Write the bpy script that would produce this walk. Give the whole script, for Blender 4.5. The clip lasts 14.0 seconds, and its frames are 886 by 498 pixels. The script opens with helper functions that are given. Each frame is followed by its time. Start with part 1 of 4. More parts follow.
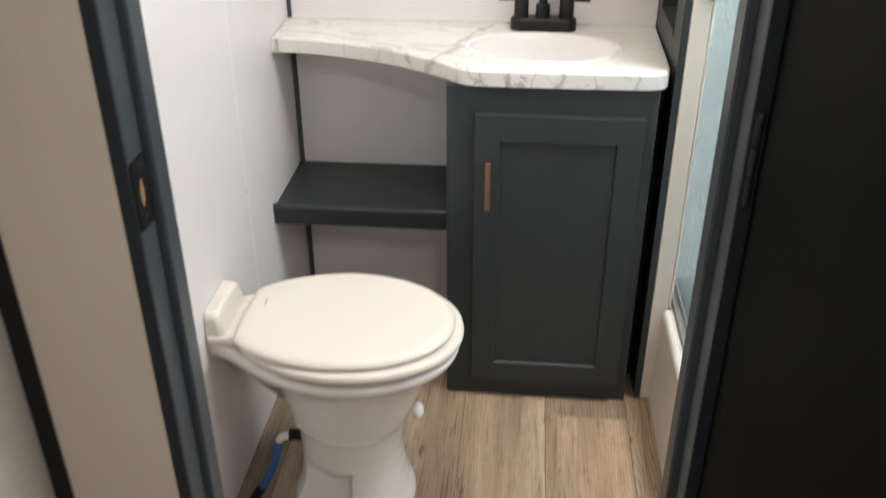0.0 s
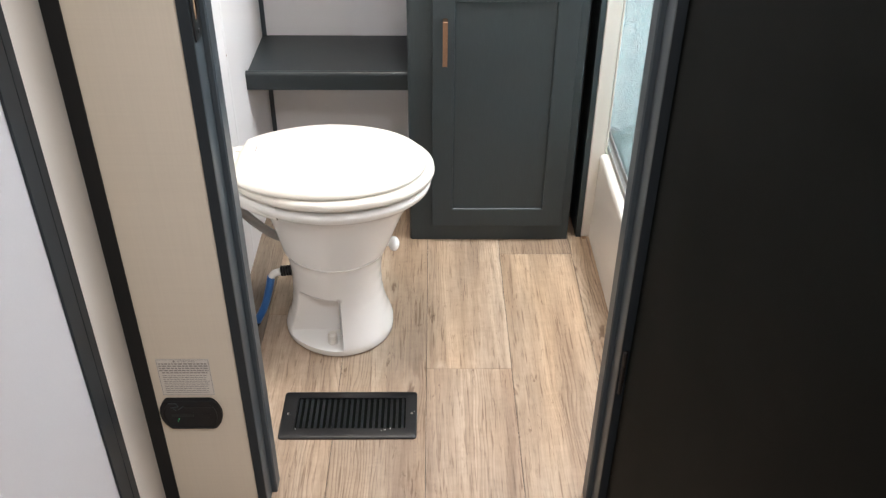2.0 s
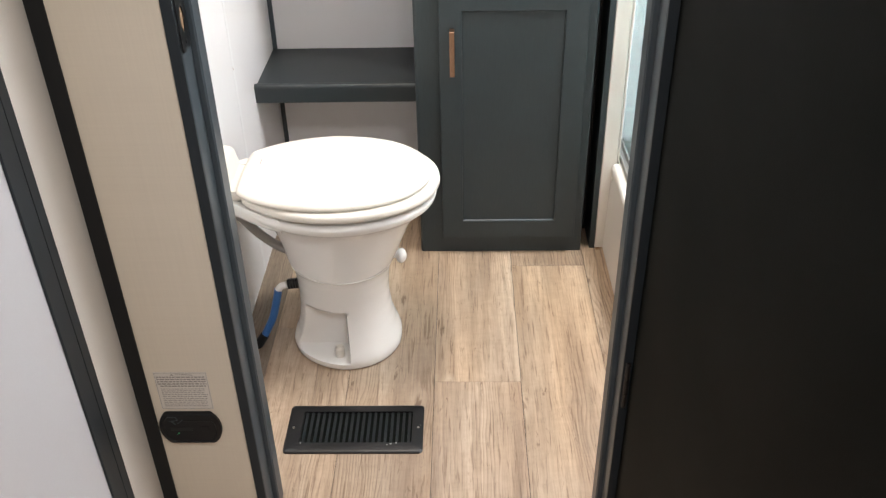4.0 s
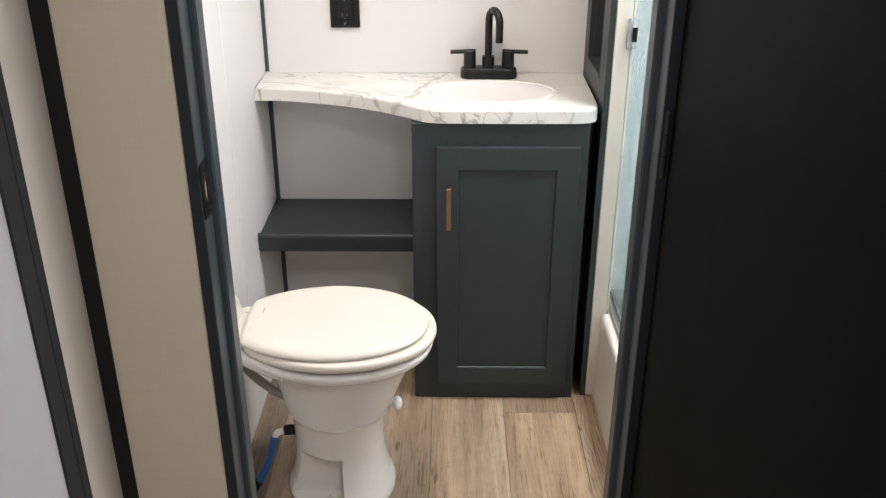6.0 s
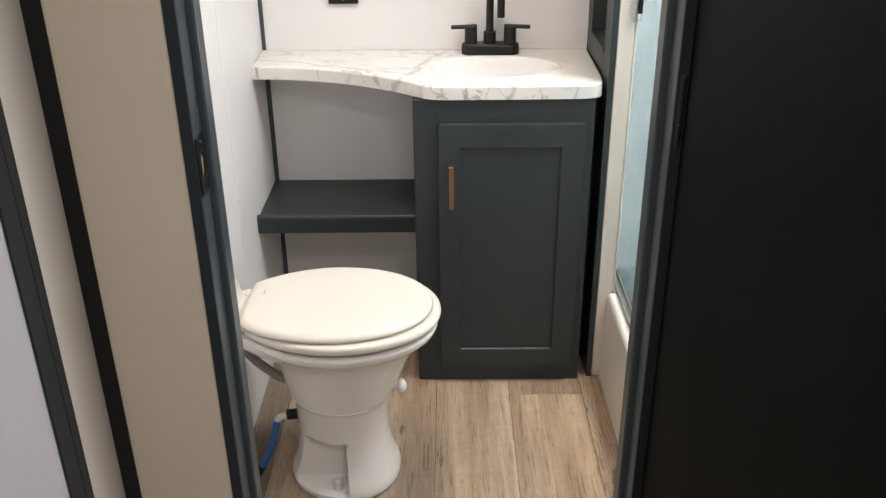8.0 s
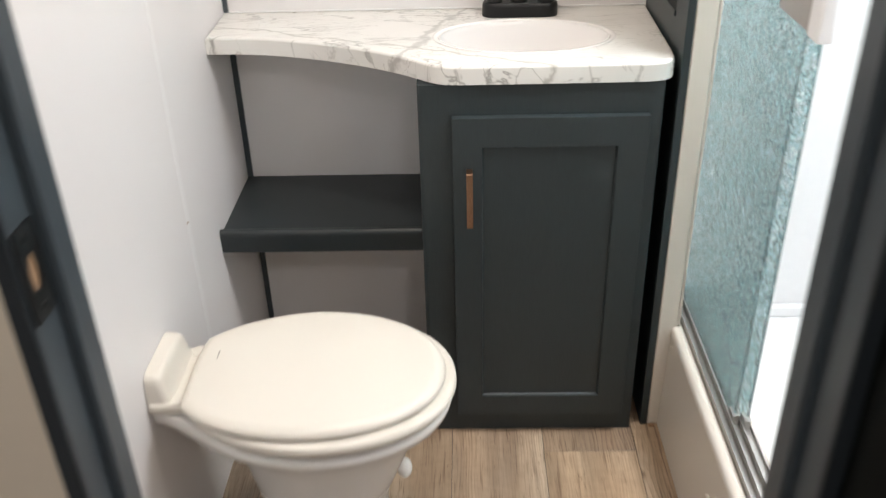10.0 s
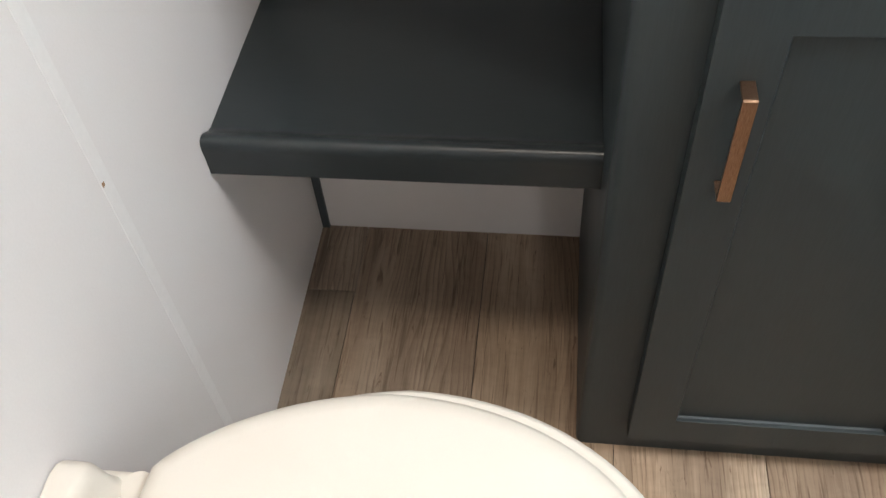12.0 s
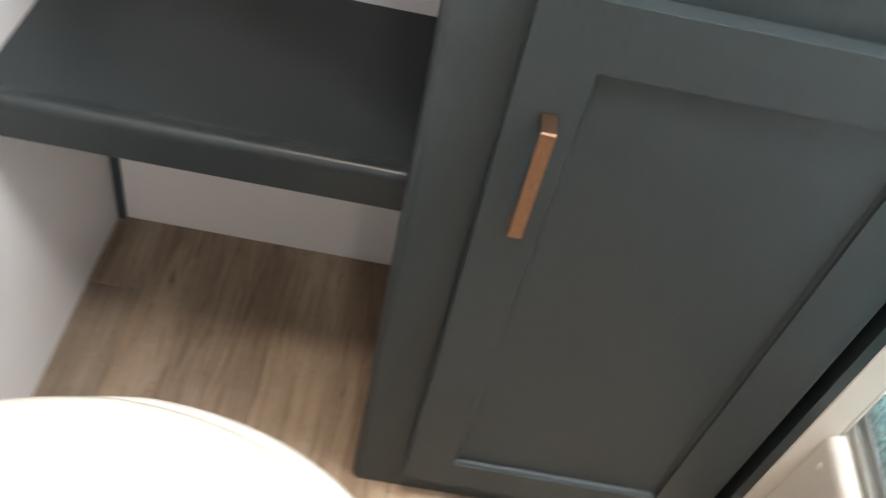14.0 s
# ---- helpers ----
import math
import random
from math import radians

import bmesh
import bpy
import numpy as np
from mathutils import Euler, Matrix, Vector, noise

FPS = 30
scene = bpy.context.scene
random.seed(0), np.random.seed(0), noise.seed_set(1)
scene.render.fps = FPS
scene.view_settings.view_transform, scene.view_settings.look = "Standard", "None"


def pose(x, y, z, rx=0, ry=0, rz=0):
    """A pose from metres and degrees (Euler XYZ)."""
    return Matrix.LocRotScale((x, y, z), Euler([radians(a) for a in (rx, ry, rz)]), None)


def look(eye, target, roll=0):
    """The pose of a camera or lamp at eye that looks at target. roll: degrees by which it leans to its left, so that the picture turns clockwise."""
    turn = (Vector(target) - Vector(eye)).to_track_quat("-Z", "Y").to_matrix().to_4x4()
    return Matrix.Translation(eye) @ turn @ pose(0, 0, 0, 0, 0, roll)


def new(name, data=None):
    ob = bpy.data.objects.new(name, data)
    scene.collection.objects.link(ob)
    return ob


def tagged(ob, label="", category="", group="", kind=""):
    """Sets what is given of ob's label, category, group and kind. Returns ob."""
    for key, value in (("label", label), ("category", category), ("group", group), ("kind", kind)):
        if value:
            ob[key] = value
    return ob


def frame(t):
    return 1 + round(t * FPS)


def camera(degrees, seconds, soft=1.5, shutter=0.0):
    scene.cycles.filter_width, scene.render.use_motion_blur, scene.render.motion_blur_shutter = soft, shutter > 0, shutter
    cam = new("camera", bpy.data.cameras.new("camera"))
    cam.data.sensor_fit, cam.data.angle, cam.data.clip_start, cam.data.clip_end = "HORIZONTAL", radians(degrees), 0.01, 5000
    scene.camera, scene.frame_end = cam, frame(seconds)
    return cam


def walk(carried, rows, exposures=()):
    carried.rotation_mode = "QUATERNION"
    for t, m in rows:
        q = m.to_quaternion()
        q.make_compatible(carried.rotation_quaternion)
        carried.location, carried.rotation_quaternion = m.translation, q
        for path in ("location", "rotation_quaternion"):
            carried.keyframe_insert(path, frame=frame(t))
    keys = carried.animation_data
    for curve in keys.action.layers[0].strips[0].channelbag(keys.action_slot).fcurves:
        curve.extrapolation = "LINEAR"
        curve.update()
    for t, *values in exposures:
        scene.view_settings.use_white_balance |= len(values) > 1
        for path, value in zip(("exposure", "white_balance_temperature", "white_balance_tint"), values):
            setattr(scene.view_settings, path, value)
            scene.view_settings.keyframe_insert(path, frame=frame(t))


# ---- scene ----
# ---------------------------------------------------------------- camera
cam = camera(53.1, 14.0, soft=1.3, shutter=0.5)
PATH = [
    (0, (0.122, 0.046, 1.401), (-0.04, 1.778, 0.414), -0.2),
    (0.5, (0.11, -0.103, 1.407), (-0.073, 1.576, 0.337), -0.4),
    (1, (0.038, -0.234, 1.402), (-0.026, 1.454, 0.332), -0.7),
    (1.5, (0.02, -0.256, 1.385), (0.015, 1.404, 0.27), 0.5),
    (2, (0.024, -0.253, 1.382), (0.051, 1.391, 0.244), 0.5),
    (4.5, (0.082, -0.237, 1.363), (0.029, 1.441, 0.277), -1.3),
    (5, (0.07, -0.269, 1.414), (0.03, 1.474, 0.433), -0.6),
    (5.5, (0.056, -0.277, 1.436), (0.041, 1.517, 0.552), -0.1),
    (6, (0.055, -0.279, 1.435), (0.045, 1.529, 0.582), 0.1),
    (6.5, (0.051, -0.272, 1.432), (0.048, 1.534, 0.573), 0.1),
    (7, (0.045, -0.266, 1.429), (0.047, 1.535, 0.559), 0.1),
    (9.5, (0.046, -0.011, 1.354), (0.009, 1.747, 0.4), -1.8),
    (10, (0.049, 0.307, 1.334), (-0.002, 2.031, 0.32), -1.6),
    (10.5, (-0.046, 0.648, 1.263), (-0.087, 2.326, 0.175), -2.7),
    (11, (-0.081, 0.959, 1.182), (-0.173, 2.48, -0.113), -3.0),
    (11.5, (-0.084, 1.164, 1.123), (-0.301, 2.498, -0.351), -3.7),
    (12, (-0.089, 1.233, 1.09), (-0.315, 2.48, -0.457), -5.2),
    (12.5, (-0.094, 1.25, 1.068), (-0.296, 2.455, -0.515), -5.6),
    (13, (-0.098, 1.257, 1.067), (-0.278, 2.457, -0.523), -5.1),
    (13.5, (-0.074, 1.219, 1.089), (-0.176, 2.493, -0.45), -1.8),
    (14, (-0.037, 1.262, 1.039), (0.077, 2.603, -0.441), 14.2),
]
# seconds, stops, kelvin, tint
EXPOSURES = [
    (0.0, -0.38, 6600, 10), (0.5, -0.12, 6450, 10), (1.0, 0.15, 6480, 10), (1.5, 0.3, 6350, 10), (2.0, 0.38, 6300, 10),
    (4.5, 0.34, 6480, 10), (5.0, 0.22, 6400, 10), (5.5, -0.10, 6450, 10), (6.0, -0.22, 6500, 10), (6.5, -0.27, 6550, 10), (7.0, -0.26, 6600, 10),
    (9.5, -0.25, 6550, 10), (10.0, -0.34, 6600, 10), (10.5, -0.62, 6850, 10), (11.0, -0.45, 6650, 10), (11.5, -0.28, 6600, 10),
    (12.0, -0.24, 6550, 10), (12.5, -0.30, 6700, 10), (13.0, -0.26, 6700, 10), (13.5, -0.16, 6650, 10), (14.0, 0.38, 6550, 10),
]
walk(cam, [(t, look(eye, target, roll)) for t, eye, target, roll in PATH], EXPOSURES)

# ---------------------------------------------------------------- light
world = bpy.data.worlds.new("sky")
scene.world = world
world.use_nodes = True
sky = world.node_tree.nodes.new("ShaderNodeTexSky")
sky.sky_type, sky.sun_disc = "NISHITA", False
sky.sun_elevation, sky.sun_rotation = radians(50), radians(120)
world.node_tree.links.new(sky.outputs[0], world.node_tree.nodes["Background"].inputs[0])
world.node_tree.nodes["Background"].inputs[1].default_value = 0.1


def area_lamp(name, eye, target, sx, sy, watts, colour):
    data = bpy.data.lights.new(name, "AREA")
    data.shape, data.size, data.size_y, data.energy, data.color = "RECTANGLE", sx, sy, watts, colour
    ob = new(name, data)
    ob.matrix_world = look(eye, target)
    return ob


CEIL = 2.03
area_lamp("bath_ceiling_lamp", (-0.06, 1.44, CEIL - 0.045), (-0.06, 1.441, 0), 0.20, 0.20, 10.3, (1.0, 0.885, 0.775))
area_lamp("shower_skylight_daylight", (0.88, 1.50, CEIL - 0.005), (0.88, 1.501, 0), 0.40, 0.55, 27, (0.97, 0.975, 1.0))
# fill lamp added to brighten the hall walls; its source is unseen
area_lamp("hall_fill_lamp", (0.40, -0.25, CEIL - 0.045), (0.40, -0.249, 0), 0.30, 0.30, 17, (1.0, 0.965, 0.97))
# weak fill added from the south end, through a made-up opening
area_lamp("hall_south_fill", (-0.08, -1.68, 1.45), (-0.08, 0, 1.45), 1.0, 0.75, 3, (0.95, 0.97, 1.0))

# ---------------------------------------------------------------- materials


def shader(name, colour, rough=0.5, metal=0.0, **more):
    """A principled material; returns it with its tree and its shader node."""
    m = bpy.data.materials.new(name)
    m.use_nodes = True
    tree = m.node_tree
    b = tree.nodes["Principled BSDF"]
    b.inputs["Base Color"].default_value = (*colour, 1)
    b.inputs["Roughness"].default_value = rough
    b.inputs["Metallic"].default_value = metal
    for k, v in more.items():
        b.inputs[k.replace("_", " ")].default_value = v
    return m, tree, b


def node(tree, kind, **values):
    n = tree.nodes.new("ShaderNode" + kind)
    for k, v in values.items():
        n.inputs[k.replace("_", " ")].default_value = v
    return n


def coords(tree, scale=(1, 1, 1), turn=(0, 0, 0), shift=None):
    tc = node(tree, "TexCoord")
    mp = node(tree, "Mapping")
    mp.inputs["Scale"].default_value = scale
    mp.inputs["Rotation"].default_value = turn
    tree.links.new(tc.outputs["Object"], mp.inputs["Vector"])
    if shift:
        tree.links.new(shift, mp.inputs["Location"])
    return mp.outputs[0]


def noise_of(tree, vec, scale, detail=3.0, rough=0.5, distort=0.0):
    n = node(tree, "TexNoise", Scale=scale, Detail=detail, Roughness=rough, Distortion=distort)
    tree.links.new(vec, n.inputs["Vector"])
    return n.outputs["Fac"]


def ramp(tree, fac, stops):
    r = node(tree, "ValToRGB")
    els = r.color_ramp.elements
    while len(els) < len(stops):
        els.new(0.5)
    for e, (p, c) in zip(els, stops):
        e.position, e.color = p, (*c, 1)
    tree.links.new(fac, r.inputs[0])
    return r.outputs[0]


def mix(tree, fac, a, b, mode="MIX"):
    n = tree.nodes.new("ShaderNodeMix")
    n.data_type, n.blend_type = "RGBA", mode
    for slot, v in ((0, fac), (6, a), (7, b)):
        if hasattr(v, "links"):
            tree.links.new(v, n.inputs[slot])
        elif slot == 0:
            n.inputs[0].default_value = v
        else:
            n.inputs[slot].default_value = (*v, 1)
    return n.outputs[2]


def bump(tree, b, height, strength, distance=0.001):
    n = node(tree, "Bump", Strength=strength, Distance=distance)
    tree.links.new(height, n.inputs["Height"])
    tree.links.new(n.outputs[0], b.inputs["Normal"])


def grained(name, low, high, rough, scale, grain, strength, stretch=(1, 1, 1), spread=0.12):
    """Paint or sheet with cloudy tone, fine grain and slight relief."""
    m, tree, b = shader(name, low, rough)
    big = noise_of(tree, coords(tree), scale, 4)
    fine = noise_of(tree, coords(tree, stretch), grain, 3)
    colour = mix(tree, big, low, high)
    tone = ramp(tree, fine, [(0.3, (1 - spread,) * 3), (0.7, (1, 1, 1))])
    tree.links.new(mix(tree, 1.0, colour, tone, "MULTIPLY"), b.inputs["Base Color"])
    tree.links.new(ramp(tree, big, [(0.3, (rough - 0.06,) * 3), (0.7, (rough + 0.08,) * 3)]), b.inputs["Roughness"])
    bump(tree, b, fine, strength)
    return m


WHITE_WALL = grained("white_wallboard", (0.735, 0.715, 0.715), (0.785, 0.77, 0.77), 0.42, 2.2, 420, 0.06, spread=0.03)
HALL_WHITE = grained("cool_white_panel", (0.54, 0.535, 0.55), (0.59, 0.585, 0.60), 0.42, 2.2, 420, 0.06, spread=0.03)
SHOWER_WHITE = grained("shower_acrylic", (0.80, 0.81, 0.83), (0.84, 0.85, 0.86), 0.2, 2.0, 60, 0.01, spread=0.02)
CREAM = grained("cream_acrylic", (0.66, 0.62, 0.56), (0.70, 0.66, 0.60), 0.34, 0.7, 300, 0.004, spread=0.02)
DARK_PAINT = grained("slate_grey_cabinet_paint", (0.0262, 0.0365, 0.0398), (0.0338, 0.0455, 0.0492), 0.42, 3.0, 60, 0.12, (9, 9, 0.6), 0.14)
SHELF_PAINT = grained("slate_grey_laminate", (0.0205, 0.0275, 0.0305), (0.027, 0.035, 0.038), 0.36, 3.0, 60, 0.08, (0.6, 9, 9), 0.12)
TRIM_GREY = grained("slate_grey_trim", (0.044, 0.057, 0.066), (0.053, 0.067, 0.077), 0.4, 3.0, 200, 0.03, (4, 4, 0.3), 0.08)
TRIM_BLACK = grained("black_brown_trim", (0.0100, 0.0106, 0.0108), (0.0140, 0.0146, 0.0147), 0.5, 3.0, 200, 0.05, (4, 4, 0.3), 0.15)
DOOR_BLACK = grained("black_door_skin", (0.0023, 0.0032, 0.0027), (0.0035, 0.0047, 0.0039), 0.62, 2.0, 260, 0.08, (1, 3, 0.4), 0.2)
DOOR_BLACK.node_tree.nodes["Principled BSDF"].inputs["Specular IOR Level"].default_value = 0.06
MOULDING = grained("slate_moulding", (0.0170, 0.0222, 0.0262), (0.0230, 0.0292, 0.0338), 0.45, 3.0, 200, 0.05, (4, 4, 0.3), 0.12)
HINGE = grained("worn_black_hinge", (0.006, 0.006, 0.006), (0.030, 0.023, 0.019), 0.4, 90, 300, 0.1, spread=0.4)
CEIL_WHITE = grained("ceiling_white", (0.74, 0.73, 0.71), (0.78, 0.77, 0.75), 0.6, 2.0, 300, 0.05, spread=0.03)
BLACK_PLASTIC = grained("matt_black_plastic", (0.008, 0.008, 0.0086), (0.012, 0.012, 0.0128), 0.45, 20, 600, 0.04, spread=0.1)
BLACK_METAL = grained("matt_black_metal", (0.0045, 0.005, 0.0056), (0.0065, 0.007, 0.0078), 0.34, 20, 900, 0.03, spread=0.1)
WOOD_RAW = grained("raw_lauan_wood", (0.34, 0.20, 0.11), (0.44, 0.28, 0.16), 0.6, 6.0, 60, 0.15, (8, 8, 0.5), 0.3)
CHINA = grained("white_china", (0.75, 0.735, 0.705), (0.77, 0.755, 0.725), 0.12, 3.0, 20, 0.0, spread=0.01)
SEAT_PLASTIC = grained("ivory_white_plastic", (0.69, 0.655, 0.588), (0.71, 0.675, 0.608), 0.32, 3.0, 500, 0.015, spread=0.015)
SINK_WHITE = grained("sink_acrylic", (0.82, 0.80, 0.79), (0.84, 0.82, 0.81), 0.15, 3.0, 20, 0.0, spread=0.01)
CAULK = grained("white_caulk", (0.78, 0.77, 0.77), (0.82, 0.81, 0.81), 0.35, 8.0, 120, 0.1, spread=0.04)
TUBE_GREY = grained("grey_hose", (0.33, 0.32, 0.31), (0.40, 0.39, 0.37), 0.5, 10.0, 200, 0.05, spread=0.1)
TUBE_BLUE = grained("blue_pex", (0.02, 0.10, 0.30), (0.03, 0.14, 0.38), 0.35, 10.0, 200, 0.03, spread=0.1)
PAPER = grained("label_paper", (0.62, 0.57, 0.50), (0.66, 0.61, 0.54), 0.5, 20.0, 300, 0.02, spread=0.05)
INK = grained("grey_ink", (0.30, 0.27, 0.24), (0.38, 0.34, 0.30), 0.6, 30.0, 900, 0.0, spread=0.4)
for dull, gloss in ((BLACK_METAL, 0.45), (BLACK_PLASTIC, 0.28), (TRIM_BLACK, 0.28), (MOULDING, 0.28)):
    dull.node_tree.nodes["Principled BSDF"].inputs["Specular IOR Level"].default_value = gloss
for satin, gloss in ((DARK_PAINT, 0.40), (SHELF_PAINT, 0.48)):
    satin.node_tree.nodes["Principled BSDF"].inputs["Specular IOR Level"].default_value = gloss
CHROME, _, _ = shader("bright_steel", (0.62, 0.61, 0.60), 0.25, 1.0)
ALUMINIUM = grained("satin_aluminium", (0.46, 0.45, 0.43), (0.54, 0.53, 0.51), 0.35, 8.0, 200, 0.03, (0.2, 4, 4), 0.15)
ALUMINIUM.node_tree.nodes["Principled BSDF"].inputs["Metallic"].default_value = 0.8
LED, _, led_b = shader("green_led", (0.1, 0.8, 0.3), 0.4)
led_b.inputs["Emission Color"].default_value, led_b.inputs["Emission Strength"].default_value = (0.1, 0.9, 0.35, 1), 0.7
CLEAR, _, _ = shader("clear_plastic", (0.85, 0.88, 0.9), 0.12, Transmission_Weight=0.85, IOR=1.2)


def make_copper():
    m, tree, b = shader("brushed_copper", (0.5, 0.26, 0.15), 0.34, 1.0)
    fine = noise_of(tree, coords(tree, (6, 6, 0.4)), 300, 2)
    tree.links.new(ramp(tree, fine, [(0.3, (0.26, 0.155, 0.098)), (0.7, (0.40, 0.255, 0.172))]), b.inputs["Base Color"])
    bump(tree, b, fine, 0.1)
    return m


def make_beige():
    """Tan wallboard printed with a linen weave."""
    m, tree, b = shader("linen_print_wallboard", (0.46, 0.38, 0.30), 0.5)
    across = noise_of(tree, coords(tree, (6, 6, 260)), 1.0, 3)
    upright = noise_of(tree, coords(tree, (420, 420, 5)), 1.0, 3)
    big = noise_of(tree, coords(tree), 3.0, 3)
    c = mix(tree, big, (0.62, 0.545, 0.43), (0.675, 0.595, 0.475))
    c = mix(tree, 1.0, c, ramp(tree, across, [(0.3, (0.985, 0.983, 0.98)), (0.7, (1.01, 1.01, 1.01))]), "MULTIPLY")
    c = mix(tree, 1.0, c, ramp(tree, upright, [(0.3, (0.98, 0.978, 0.975)), (0.7, (1.01, 1.01, 1.01))]), "MULTIPLY")
    tree.links.new(c, b.inputs["Base Color"])
    bump(tree, b, across, 0.025)
    return m


def make_marble():
    """White laminate with soft grey veins that run aslant."""
    m, tree, b = shader("white_marble_laminate", (0.8, 0.78, 0.75), 0.28)
    v = coords(tree, (1.0, 2.3, 1.0), (0, 0, radians(-24)))
    warp = noise_of(tree, v, 3.2, 5, 0.6, 0.9)
    warp2 = noise_of(tree, coords(tree, (1.0, 2.2, 0.6), (0, 0, radians(-38))), 5.0, 4, 0.55, 1.0)
    where = noise_of(tree, coords(tree), 5.0, 2)

    def vein(fac, width):
        d = tree.nodes.new("ShaderNodeMath")
        d.operation = "SUBTRACT"
        d.inputs[1].default_value = 0.5
        tree.links.new(fac, d.inputs[0])
        a = tree.nodes.new("ShaderNodeMath")
        a.operation = "ABSOLUTE"
        tree.links.new(d.outputs[0], a.inputs[0])
        return ramp(tree, a.outputs[0], [(0.0, (1, 1, 1)), (width, (0, 0, 0))])

    mask = ramp(tree, where, [(0.36, (0.1, 0.1, 0.1)), (0.54, (1, 1, 1))])
    cloud = ramp(tree, noise_of(tree, v, 4.0, 4), [(0.35, (0.73, 0.72, 0.69)), (0.8, (0.655, 0.645, 0.615))])
    # the one broad vein, aslant in front of the basin
    xyz = node(tree, "SeparateXYZ")
    tree.links.new(coords(tree), xyz.inputs[0])

    def sums(a, op, b):
        n = tree.nodes.new("ShaderNodeMath")
        n.operation = op
        for slot, v in ((0, a), (1, b)):
            if hasattr(v, "links"):
                tree.links.new(v, n.inputs[slot])
            else:
                n.inputs[slot].default_value = v
        return n.outputs[0]
    wander = sums(sums(noise_of(tree, coords(tree), 9.0, 4, 0.6), "SUBTRACT", 0.5), "MULTIPLY", 0.14)
    off = sums(sums(sums(xyz.outputs[0], "SUBTRACT", sums(sums(xyz.outputs[1], "SUBTRACT", 1.83), "MULTIPLY", 0.45)), "ADD", 0.085), "ADD", wander)
    broad = ramp(tree, sums(off, "ABSOLUTE", 0.0), [(0.0, (0.68, 0.68, 0.68)), (0.005, (0.55, 0.55, 0.55)), (0.010, (0, 0, 0))])
    wide = mix(tree, 1.0, vein(warp, 0.013), mask, "MULTIPLY")
    thin = mix(tree, 1.0, vein(warp2, 0.0095), mask, "MULTIPLY")
    c = mix(tree, wide, cloud, (0.33, 0.32, 0.30))
    c = mix(tree, mix(tree, 1.0, thin, (0.6, 0.6, 0.6), "MULTIPLY"), c, (0.30, 0.288, 0.262))
    hair = noise_of(tree, coords(tree, (1.0, 2.6, 1.0), (0, 0, radians(18))), 7.0, 5, 0.6, 1.3)
    where2 = ramp(tree, noise_of(tree, coords(tree), 7.0, 1), [(0.45, (0, 0, 0)), (0.55, (0.8, 0.8, 0.8))])
    c = mix(tree, mix(tree, 1.0, vein(hair, 0.009), where2, "MULTIPLY"), c, (0.40, 0.385, 0.35))
    # one long crooked vein over the shelf end
    long_y = sums(sums(sums(xyz.outputs[1], "SUBTRACT", 2.045), "ADD", sums(sums(xyz.outputs[0], "ADD", 0.42), "MULTIPLY", 0.42)), "ADD", sums(wander, "MULTIPLY", 0.55))
    c = mix(tree, ramp(tree, sums(long_y, "ABSOLUTE", 0.0), [(0.0, (0.8, 0.8, 0.8)), (0.0018, (0.7, 0.7, 0.7)), (0.0042, (0, 0, 0))]), c, (0.34, 0.325, 0.29))
    c = mix(tree, broad, c, (0.33, 0.32, 0.30))
    tree.links.new(c, b.inputs["Base Color"])
    return m


